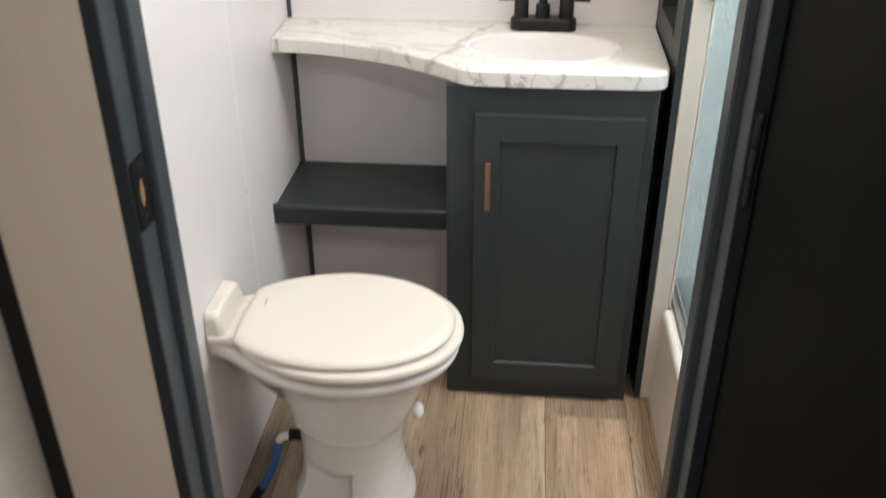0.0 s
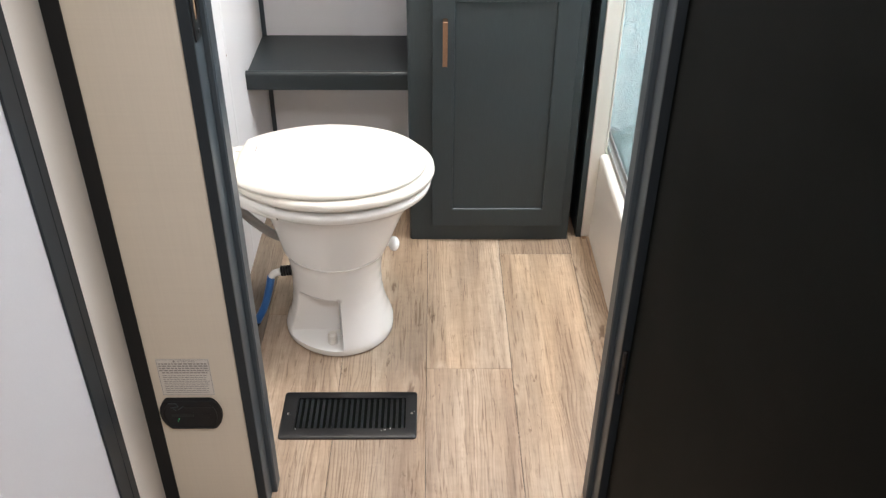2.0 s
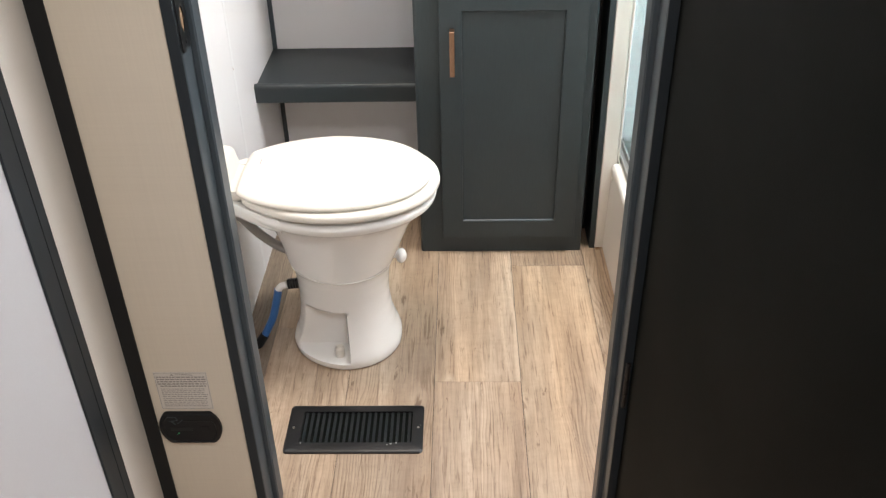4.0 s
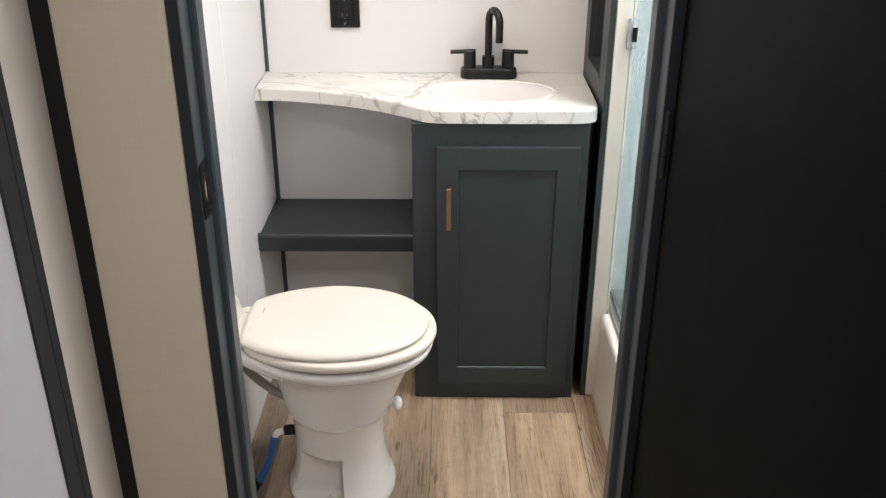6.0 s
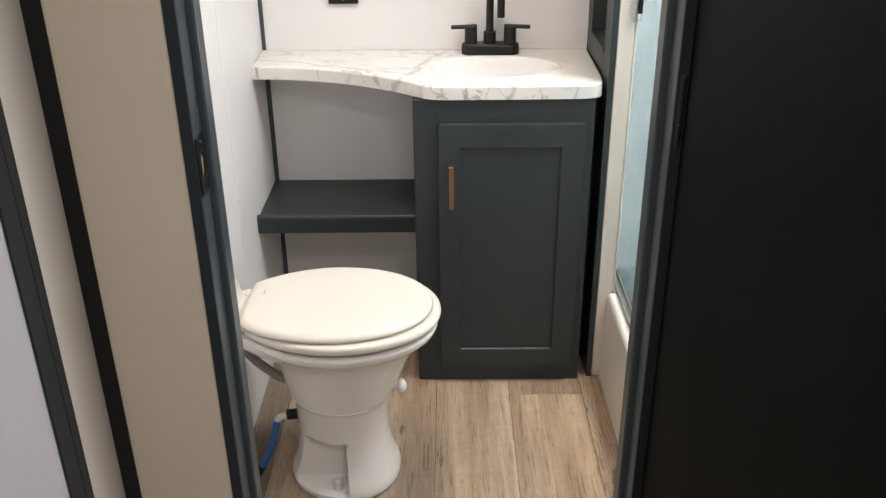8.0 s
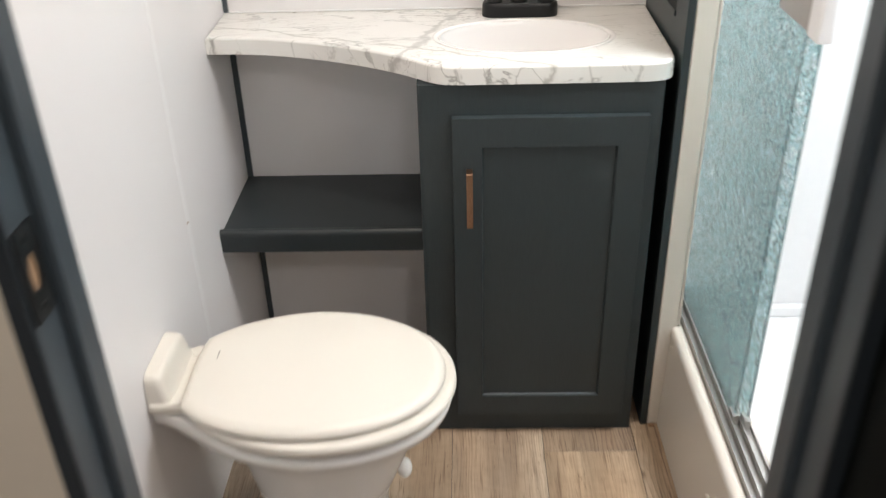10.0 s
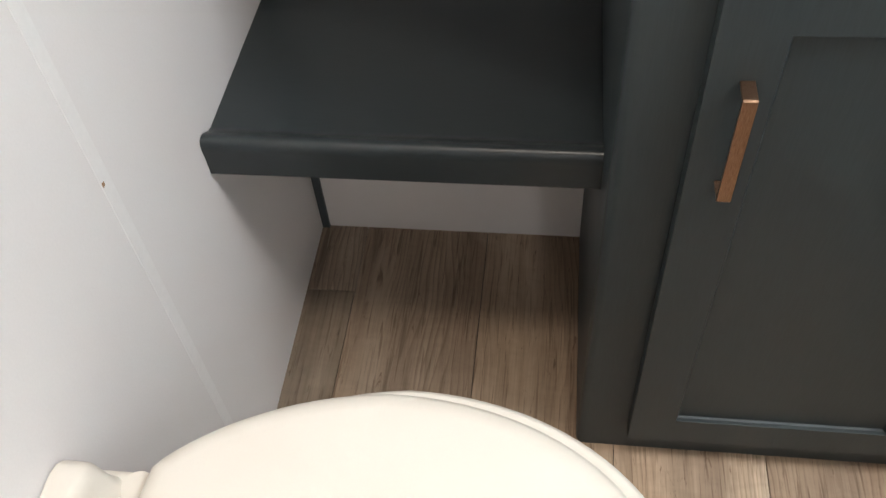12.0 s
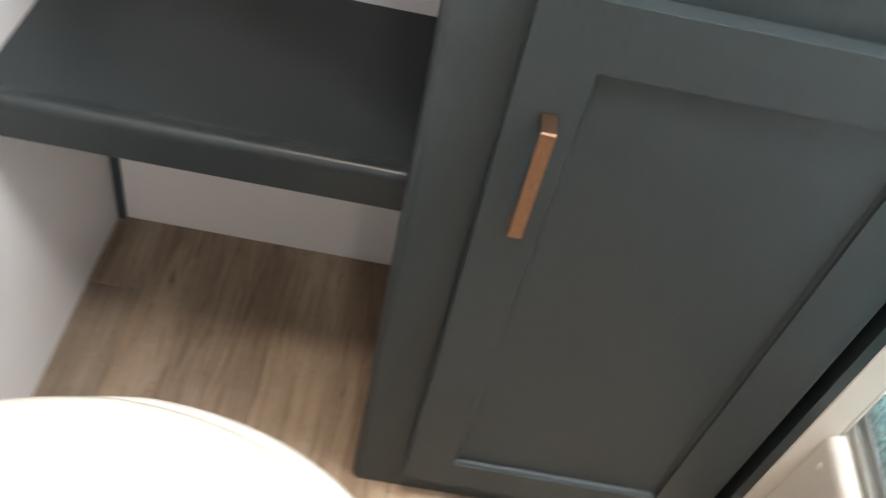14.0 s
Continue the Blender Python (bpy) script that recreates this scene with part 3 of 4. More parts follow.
def make_cabinet():
    cab = thing("vanity_cabinet", (0.186, 1.97, 0), "slate grey painted vanity cabinet with a closed shaker door", "cabinet")
    bm = bmesh.new()
    x0, x1, y0, y1 = -0.034, 0.4025, 1.792, BACK - 0.001
    # rounded front corners in plan
    r = 0.010
    out = [(x0, y1)] + [(x0 + r - r * math.cos(a), y0 + r - r * math.sin(a)) for a in (radians(18 * k) for k in range(6))]
    out += [(x1 - 0.003 + 0.003 * math.sin(a), y0 + 0.003 - 0.003 * math.cos(a)) for a in (radians(30 * k) for k in range(4))] + [(x1, y1)]
    prism(bm, out[1:-1] + [(x1, y0 + 0.019), (x0, y0 + 0.019)], "z", 0.0, 0.7935)
    part("face_frame", bm, DARK_PAINT, cab)
    part("side", boxes((x0, x0 + 0.016, y0 + 0.0192, y1, 0.0, 0.7935)), DARK_PAINT, cab)
    part("side", boxes((x1 - 0.016, x1, y0 + 0.0192, y1, 0.0, 0.7935)), DARK_PAINT, cab)
    part("bottom", boxes((x0 + 0.0162, x1 - 0.0162, y0 + 0.0192, y1, 0.06, 0.075)), DARK_PAINT, cab)
    # shaker door
    dx0, dx1, dz0, dz1, f = 0.0275, 0.3790, 0.056, 0.7370, 1.7745
    sx0, sx1, sz0, sz1 = 0.0810, 0.3245, 0.1065, 0.6800
    bk = 1.7918
    door = part("door", boxes((sx0 - 0.004, sx1 + 0.004, f + 0.0075, bk, sz0 - 0.004, sz1 + 0.004)), DARK_PAINT, cab)
    for name, r in (("stile", (dx0, sx0, f, bk, dz0, dz1)), ("stile", (sx1, dx1, f, bk, dz0, dz1)), ("rail", (sx0 - 0.001, sx1 + 0.001, f, bk, dz0, sz0)), ("rail", (sx0 - 0.001, sx1 + 0.001, f, bk, sz1, dz1))):
        part(name, boxes(r, bevel=0.0010), DARK_PAINT, door)
    # sloped bead round the inset panel
    bm = bmesh.new()
    g = 0.0018
    prism(bm, [(f + 0.0042, sz0 - 0.0005), (f + 0.0076, sz0 + g), (f + 0.0076, sz0 - 0.0005)], "x", sx0, sx1)
    # paler than the other beads: the highlight is put into its colour
    part("bead", bm, TRIM_GREY, door, "sloped lower bead, its highlight put into a paler grey")
    for x, d in ((sx0, 1), (sx1, -1)):
        bm = bmesh.new()
        prism(bm, [(x - d * 0.0005, f + 0.0030), (x + d * 0.0030, f + 0.0076), (x - d * 0.0005, f + 0.0076)], "z", sz0, sz1)
        part("bead", bm, DARK_PAINT, door)
    bm = bmesh.new()
    prism(bm, [(f + 0.0030, sz1 + 0.0005), (f + 0.0076, sz1 - 0.0030), (f + 0.0076, sz1 + 0.0005)], "x", sx0, sx1)
    part("bead", bm, DARK_PAINT, door)
    # flat strap pull, bent at both ends
    hx, h0, h1, th = 0.0578, 0.5270, 0.6390, 0.0028
    bm = bmesh.new()
    rows = [(f - 0.0005, h1), (f - 0.0225, h1), (f - 0.0240, h1 - 0.0015), (f - 0.0240, h0 + 0.0015), (f - 0.0225, h0), (f - 0.0005, h0), (f - 0.0005, h0 + th), (f - 0.0212, h0 + th), (f - 0.0212, h1 - th), (f - 0.0005, h1 - th)]
    prism(bm, rows, "x", hx - 0.0058, hx + 0.0058)
    bmesh.ops.bevel(bm, geom=list(bm.edges), offset=0.0004, segments=1, affect="EDGES")
    part("handle", bm, COPPER, door, "brushed copper bar pull")


make_cabinet()


def make_shelf():
    sh = thing("wall_shelf", (-0.24, 2.0, 0.44), "slate grey shelf with a rolled front edge under the worktop", "shelf")
    prof = [(BACK - 0.001, 0.4135), (1.868, 0.4135), (1.8655, 0.4155), (1.8650, 0.440), (1.8638, 0.450), (1.8640, 0.457), (1.8665, 0.4625), (1.8715, 0.4645), (1.8775, 0.4635), (1.8835, 0.4595), (1.8900, 0.4550), (1.90, 0.4522), (BACK - 0.001, 0.4520)]
    bm = bmesh.new()
    prism(bm, prof, "x", LEFT + 0.0005, -0.0345)
    part("board", bm, SHELF_PAINT, sh, smooth=50)
    part("cleat", boxes((LEFT + 0.013, -0.0345, BACK - 0.018, BACK - 0.006, 0.395, 0.4132)), SHELF_PAINT, sh)


make_shelf()


def make_worktop():
    """Marble laminate top that sweeps back over the shelf, with the oval hole for the basin."""
    top = thing("worktop", (0, 2.0, 0.81), "white marble-pattern vanity worktop with a curved front edge", "worktop")
    front = [(LEFT + 0.0008, 1.979), (-0.40, 1.978), (-0.35, 1.973), (-0.29, 1.958), (-0.22, 1.934), (-0.155, 1.904), (-0.09, 1.865), (-0.045, 1.832), (-0.018, 1.806), (-0.004, 1.794), (0.014, 1.786), (0.04, 1.7835), (0.2, 1.7835), (0.375, 1.7855), (0.400, 1.790), (0.414, 1.802), (0.421, 1.822), (0.4235, 1.86)]
    # resample the front into even steps
    pts = [Vector(p) for p in front]
    line = []
    for a, b in zip(pts, pts[1:]):
        k = max(1, round((b - a).length / 0.012))
        line += [a.lerp(b, i / k) for i in range(k)]
    line.append(pts[-1])
    for _ in range(2):
        line = [line[0]] + [(line[i - 1] + 2 * line[i] + line[i + 1]) / 4 for i in range(1, len(line) - 1)] + [line[-1]]
    outline = [Vector((LEFT + 0.0008, BACK - 0.0008))] + line + [Vector((0.4255, BACK - 0.0008))]
    bm = bmesh.new()
    levels = [(0.0, 0.796), (0.0, 0.824), (0.0015, 0.8275), (0.005, 0.8298)]
    rings = []
    n = len(outline)
    for inset, z in levels:
        ring = []
        for i, p in enumerate(outline):
            if 0 < i < n - 1:
                d = (outline[min(i + 1, n - 1)] - outline[i - 1]).normalized()
                q = p + Vector((-d.y, d.x)) * inset
            else:
                q = p
            ring.append(bm.verts.new((q.x, q.y, z)))
        rings.append(ring)
    for lo, hi in zip(rings, rings[1:]):
        for k in range(n):
            bm.faces.new((lo[k], lo[(k + 1) % n], hi[(k + 1) % n], hi[k]))
    # top and underside with the basin hole
    m = 56
    for ring in (rings[0], rings[-1]):
        hole = [bm.verts.new((SINK[0] + 0.158 * math.cos(a), SINK[1] + 0.099 * math.sin(a), ring[0].co.z)) for a in (2 * math.pi * k / m for k in range(m))]
        edges = [bm.edges.new((hole[k], hole[(k + 1) % m])) for k in range(m)]
        edges += [bm.edges.get((ring[k], ring[(k + 1) % n])) for k in range(n)]
        bmesh.ops.triangle_fill(bm, edges=edges, use_beauty=True)
    part("slab", bm, MARBLE, top, smooth=35)
    part("caulk_line", boxes((LEFT + 0.012, 0.4255, BACK - 0.004, BACK - 0.0005, 0.8302, 0.8335), bevel=0.001), CAULK, top, "white caulk bead along the wall")


SINK = (0.1640, 1.953)
make_worktop()


def make_basin():
    basin = thing("wash_basin", (SINK[0], SINK[1], 0.83), "white oval drop-in wash basin with a thin ivory rim", "sink")
    rows = [(0.171, 0.1195, 0.8302), (0.1715, 0.120, 0.832), (0.1700, 0.1185, 0.8326), (0.164, 0.1135, 0.8322), (0.160, 0.1095, 0.8295), (0.156, 0.106, 0.818), (0.150, 0.102, 0.795), (0.138, 0.095, 0.765), (0.115, 0.080, 0.735), (0.08, 0.058, 0.716), (0.04, 0.03, 0.708), (0.021, 0.021, 0.706)]
    bm = loft(rows, lambda r, a: (SINK[0] + r[0] * math.cos(a), SINK[1] + 0.91 * r[1] * math.sin(a), r[2]), 72, close=False)
    part("bowl", bm, SINK_WHITE, basin, smooth=60)
    rim = [(0.1722, 0.1208, 0.8300), (0.1728, 0.1214, 0.8306), (0.1722, 0.1208, 0.8312), (0.1705, 0.119, 0.8312)]
    part("rim_seal", loft(rim, lambda r, a: (SINK[0] + r[0] * math.cos(a), SINK[1] + 0.91 * r[1] * math.sin(a), r[2]), 72, close=False), SINK_WHITE, basin, "white sealing ring")
    bm = bmesh.new()
    rod(bm, (SINK[0], SINK[1], 0.703), (SINK[0], SINK[1], 0.7075), 0.0215, 0.019, 32)
    rod(bm, (SINK[0], SINK[1], 0.7075), (SINK[0], SINK[1], 0.7115), 0.013, 0.010, 24)
    part("drain", bm, CHROME, basin)


make_basin()


def make_faucet():
    fx, fy, z = 0.1645, 2.097, 0.8302
    tap = thing("faucet", (fx, fy, z), "matt black two-handle faucet with a high arched spout", "faucet")
    w, d = 0.076, 0.0245

    def stadium(r, a):
        s, h = r
        x = (w - d) * (1 if math.cos(a) > 0 else -1) + d * s * math.cos(a)
        return (fx + x, fy + d * s * math.sin(a), h)
    part("base_plate", loft([(1.0, z), (1.0, z + 0.020), (0.94, z + 0.0255), (0.86, z + 0.0275)], stadium, 40), BLACK_METAL, tap)
    bm = bmesh.new()
    rod(bm, (fx - 0.002, fy, z + 0.027), (fx - 0.002, fy, z + 0.058), 0.0165, 0.0160, 28)
    part("collar", bm, BLACK_METAL, tap)
    bm = bmesh.new()
    R = 0.030
    pts = [(fx - 0.002, fy, z + 0.056), (fx - 0.002, fy, z + 0.10), (fx - 0.002, fy, z + 0.145)]
    ux, uy = 0.42, -0.91
    for k in range(1, 10):
        a = math.radians(20 * k)
        s = R * (1 - math.cos(a))
        pts.append((fx - 0.002 + ux * s, fy + uy * s, z + 0.152 + R * math.sin(a)))
    pts.append((pts[-1][0], pts[-1][1], z + 0.105))
    tube(bm, pts, 0.0098, 20)
    part("spout", bm, BLACK_METAL, tap, smooth=60)
    for s in (-1, 1):
        bm = bmesh.new()
        rod(bm, (fx + s * 0.0515, fy, z + 0.027), (fx + s * 0.0515, fy, z + 0.0705), 0.0168, 0.0162, 28)
        rod(bm, (fx + s * 0.0515, fy, z + 0.0705), (fx + s * 0.0515, fy, z + 0.0725), 0.0162, 0.0145, 28)
        handle = part("handle", bm, BLACK_METAL, tap)
        bm = bmesh.new()
        rod(bm, (fx + s * 0.036, fy - 0.001, z + 0.0712), (fx + s * 0.1035, fy - 0.004, z + 0.0695), 0.0058, 0.0054, 18)
        part("lever", bm, BLACK_METAL, handle)


make_faucet()


def make_outlet():
    o = thing("wall_outlet", (-0.2225, BACK, 1.01), "black duplex wall outlet with a stepped cover plate", "outlet")
    x0, x1, z0, z1 = -0.2625, -0.1835, 0.953, 1.071
    part("cover_plate", boxes((x0, x1, BACK - 0.010, BACK - 0.0005, z0, z1), bevel=0.003), BLACK_PLASTIC, o)
    for r in ((x0 + 0.0125, x1 - 0.0125, z0 + 0.0165, z0 + 0.0215), (x0 + 0.0125, x1 - 0.0125, z1 - 0.0215, z1 - 0.0165), (x0 + 0.0125, x0 + 0.0165, z0 + 0.0217, z1 - 0.0217), (x1 - 0.0165, x1 - 0.0125, z0 + 0.0217, z1 - 0.0217)):
        part("bezel", boxes((r[0], r[1], BACK - 0.0125, BACK - 0.0098, r[2], r[3]), bevel=0.0006), BLACK_PLASTIC, o)
    face = part("socket_face", boxes((x0 + 0.018, x1 - 0.018, BACK - 0.0135, BACK - 0.0098, z0 + 0.024, z1 - 0.024), bevel=0.0012), BLACK_PLASTIC, o)
    for zc in (0.988, 1.036):
        for r in ((-0.2300, -0.2285, zc - 0.004, zc + 0.004), (-0.2175, -0.2160, zc - 0.0035, zc + 0.0035), (-0.2245, -0.2215, zc - 0.011, zc - 0.008)):
            part("slot", boxes((r[0], r[1], BACK - 0.0139, BACK - 0.0134, r[2], r[3])), INK, face)
    bm = bmesh.new()
    rod(bm, (-0.223, BACK - 0.0098, z0 + 0.012), (-0.223, BACK - 0.0112, z0 + 0.012), 0.003, 0.0026, 12)
    part("screw", bm, CHROME, o)


make_outlet()

# ---------------------------------------------------------------- toilet
TY = 1.428


def egg(front, back, half, y=TY, cut=None, power=2.0, narrow=0.13, far=0.13, slim=1.0):
    """An outline pointed to +x: front and back ends in x, half width in y; cut squares off the back."""
    mid = front - 0.5 * (front - back) * 1.02

    def at(a):
        c, s = math.cos(a), math.sin(a)
        c, s = math.copysign(abs(c) ** (2 / power), c), math.copysign(abs(s) ** (2 / power), s)
        x = mid + (front - mid if c > 0 else mid - back) * c
        w = half * s * (1 + (narrow if s < 0 else far) * min(0.0, c)) * (slim if s < 0 else 1.0)
        if cut is not None and x < cut:
            x = cut + (x - cut) * 0.12
        return x, y + w
    return at


def loft_eggs(rows, n=96):
    return loft(rows, lambda r, a: (*r[0](a), r[1]), n)


def make_toilet():
    t = thing("toilet", (-0.2, TY, 0), "white RV toilet with a closed ivory lid and china pedestal", "toilet")
    rim = [(-0.018, -0.360, 0.1400, 0.362), (-0.002, -0.378, 0.1510, 0.378), (0.012, -0.397, 0.1625, 0.3865), (0.021, -0.410, 0.1715, 0.394), (0.0245, -0.414, 0.1742, 0.4035), (0.0230, -0.413, 0.1735, 0.4095), (0.014, -0.404, 0.1660, 0.4140)]
    prof = [(-0.073, -0.319, 0.124, 0.0), (-0.068, -0.324, 0.129, 0.006), (-0.068, -0.325, 0.130, 0.020), (-0.072, -0.321, 0.1265, 0.034), (-0.080, -0.312, 0.119, 0.055), (-0.087, -0.305, 0.111, 0.085), (-0.092, -0.301, 0.105, 0.12), (-0.093, -0.300, 0.103, 0.16), (-0.090, -0.302, 0.105, 0.195), (-0.085, -0.306, 0.109, 0.222), (-0.081, -0.310, 0.1125, 0.232), (-0.078, -0.313, 0.115, 0.236)]
    bowl = [(-0.078, -0.313, 0.1145, 0.2355), (-0.075, -0.316, 0.117, 0.240), (-0.064, -0.321, 0.120, 0.265), (-0.051, -0.329, 0.125, 0.298), (-0.036, -0.341, 0.1315, 0.333)] + rim

    def foot(r, a):
        x, y = egg(r[0], r[1], r[2], power=2.15)(a)
        # recess for the floor bolt, cut into the side of the pedestal
        z = r[3]
        if 0.020 < z < 0.144 and x < -0.181 and y < TY:
            deep = min(1.0, (-0.181 - x) / 0.006, (z - 0.020) / 0.004, (0.144 - z) / 0.007)
            y += max(0.0, deep) * max(0.0, TY - 0.058 - y)
        return x, y, z
    zs = []
    for lo, hi in zip(prof, prof[1:]):
        k = max(1, round((hi[3] - lo[3]) / 0.006))
        zs += [tuple(p + (q - p) * i / k for p, q in zip(lo, hi)) for i in range(k)]
    zs.append(prof[-1])
    part("pedestal", loft(zs, foot, 128), CHINA, t, smooth=50)
    part("bowl", loft(bowl, lambda r, a: (*egg(r[0], r[1], r[2], cut=-0.385, power=2.05, slim=0.98)(a), r[3]), 96), CHINA, t, smooth=60)
    seat = [(0.000, -0.386, 0.149, 0.4195), (0.018, -0.402, 0.164, 0.4200), (0.029, -0.408, 0.1745, 0.4235), (0.032, -0.411, 0.1770, 0.430), (0.0305, -0.410, 0.1762, 0.4375), (0.022, -0.404, 0.1700, 0.4425)]
    part("seat", loft(seat, lambda r, a: (*egg(r[0], r[1], r[2], cut=-0.380, power=2.08, narrow=0.07, far=0.12, slim=0.965)(a), r[3]), 96), SEAT_PLASTIC, t, smooth=60)
    lid = [(0.003, -0.416, 0.1540, 0.4428), (0.012, -0.423, 0.1615, 0.4445), (0.0150, -0.425, 0.1640, 0.4485), (0.0135, -0.4235, 0.1628, 0.4530), (0.0080, -0.419, 0.1580, 0.4575), (0.0010, -0.412, 0.1510, 0.4602), (-0.006, -0.406, 0.1450, 0.4614), (-0.05, -0.373, 0.112, 0.4632), (-0.115, -0.295, 0.05, 0.4640)]
    lid_ob = part("lid", loft(lid, lambda r, a: (*egg(r[0], r[1], r[2], cut=-0.388 + max(0, 0.1634 - r[2]) * 0.8, power=2.12, narrow=0.05, far=0.13, slim=0.965)(a), r[3]), 96), SEAT_PLASTIC, t, "closed ivory lid", smooth=60)
    bm = bmesh.new()
    box(bm, -0.3560, -0.3546, 1.446, 1.468, 0.4625, 0.4637)
    part("mark", bm, INK, lid_ob, "tiny grey moulded mark")
    # rear deck against the wall, with hinge caps, the china shoulder and the valve cover
    bm = bmesh.new()
    box(bm, LEFT + 0.001, -0.376, 1.360, 1.514, 0.4185, 0.4395, bevel=0.007, steps=3)
    part("rear_deck", bm, SEAT_PLASTIC, t)
    plan = [(LEFT + 0.001, 0.062), (-0.432, 0.067), (-0.412, 0.077), (-0.390, 0.092), (-0.368, 0.108), (-0.345, 0.124), (-0.320, 0.139), (-0.295, 0.150)]
    bm = bmesh.new()
    rings = []
    for inset, z in ((0.014, 0.378), (0.006, 0.384), (0.001, 0.393), (0.0, 0.404), (0.0, 0.412), (0.003, 0.4165)):
        side = [(x, w - inset) for x, w in plan]
        rings.append([bm.verts.new((x, 1.437 - w, z)) for x, w in side] + [bm.verts.new((x, 1.437 + w, z)) for x, w in side[::-1]])
    skin(bm, rings)
    part("rear_shoulder", bm, CHINA, t, "china shoulder tapering to the wall", smooth=60)
    for y in (1.376, 1.499):
        bm = bmesh.new()
        rod(bm, (-0.400, y, 0.4385), (-0.400, y, 0.4412), 0.0142, 0.0134, 32)
        part("hinge_cap", bm, SEAT_PLASTIC, t)
    bm = bmesh.new()
    rings = []
    for x1, y0, y1, z in ((-0.4105, 1.364, 1.508, 0.4385), (-0.4150, 1.366, 1.506, 0.446), (-0.4195, 1.368, 1.504, 0.470), (-0.4215, 1.371, 1.500, 0.4775), (-0.4240, 1.375, 1.494, 0.4835), (-0.4300, 1.384, 1.484, 0.4870)):
        r = 0.013
        corner = [(x1 - r + r * math.sin(a), y0 + r - r * math.cos(a)) for a in (radians(18 * k) for k in range(6))]
        corner += [(x1 - r + r * math.cos(a), y1 - r + r * math.sin(a)) for a in (radians(18 * k) for k in range(6))]
        rings.append([bm.verts.new((x, y, z)) for x, y in [(-0.4485, y0)] + corner + [(-0.4485, y1)]])
    skin(bm, rings)
    part("valve_cover", bm, SEAT_PLASTIC, t, "rounded ivory cover against the wall", smooth=50)
    # bolt cap, flush pedal, water line
    bm = bmesh.new()
    rod(bm, (-0.205, 1.330, 0.022), (-0.205, 1.330, 0.046), 0.0112, 0.0108, 24)
    rod(bm, (-0.205, 1.330, 0.046), (-0.205, 1.330, 0.050), 0.0108, 0.007, 24)
    part("bolt_cap", bm, SEAT_PLASTIC, t)
    bm = bmesh.new()
    rod(bm, (-0.090, 1.45, 0.222), (-0.062, 1.45, 0.222), 0.008, 0.010, 20)
    bmesh.ops.create_uvsphere(bm, u_segments=20, v_segments=12, radius=0.0185, matrix=Matrix.Translation((-0.062, 1.45, 0.219)) @ Matrix.Diagonal((0.7, 1.0, 0.9, 1)))
    part("flush_pedal", bm, CHINA, t)
    bm = bmesh.new()
    tube(bm, [(-0.446, 1.455, 0.345), (-0.420, 1.453, 0.325), (-0.385, 1.450, 0.285), (-0.345, 1.452, 0.248), (-0.312, 1.455, 0.228)], 0.0105)
    part("vent_hose", bm, TUBE_GREY, t, "grey vent hose under the rim")
    bm = bmesh.new()
    for k in range(4):
        rod(bm, (-0.300 - 0.006 * k, 1.4097 - 0.0009 * k, 0.172), (-0.3052 - 0.006 * k, 1.4089 - 0.0009 * k, 0.1716), 0.0130, 0.0118, 22)
    part("fitting", bm, BLACK_PLASTIC, t, "black threaded water fitting")
    bm = bmesh.new()
    tube(bm, [(-0.324, 1.406, 0.170), (-0.338, 1.404, 0.167), (-0.346, 1.403, 0.157)], 0.0085)
    part("elbow", bm, CHINA, t, "white elbow")
    bm = bmesh.new()
    tube(bm, [(-0.346, 1.403, 0.159), (-0.354, 1.402, 0.125), (-0.369, 1.40, 0.075), (-0.392, 1.396, 0.030)], 0.0092)
    line = part("water_line", bm, TUBE_BLUE, t, "blue water line")
    bm = bmesh.new()
    tube(bm, [(-0.391, 1.396, 0.032), (-0.402, 1.393, 0.016), (-0.411, 1.390, 0.0)], 0.0105)
    part("floor_grommet", bm, BLACK_PLASTIC, line)


make_toilet()

# ---------------------------------------------------------------- floor register


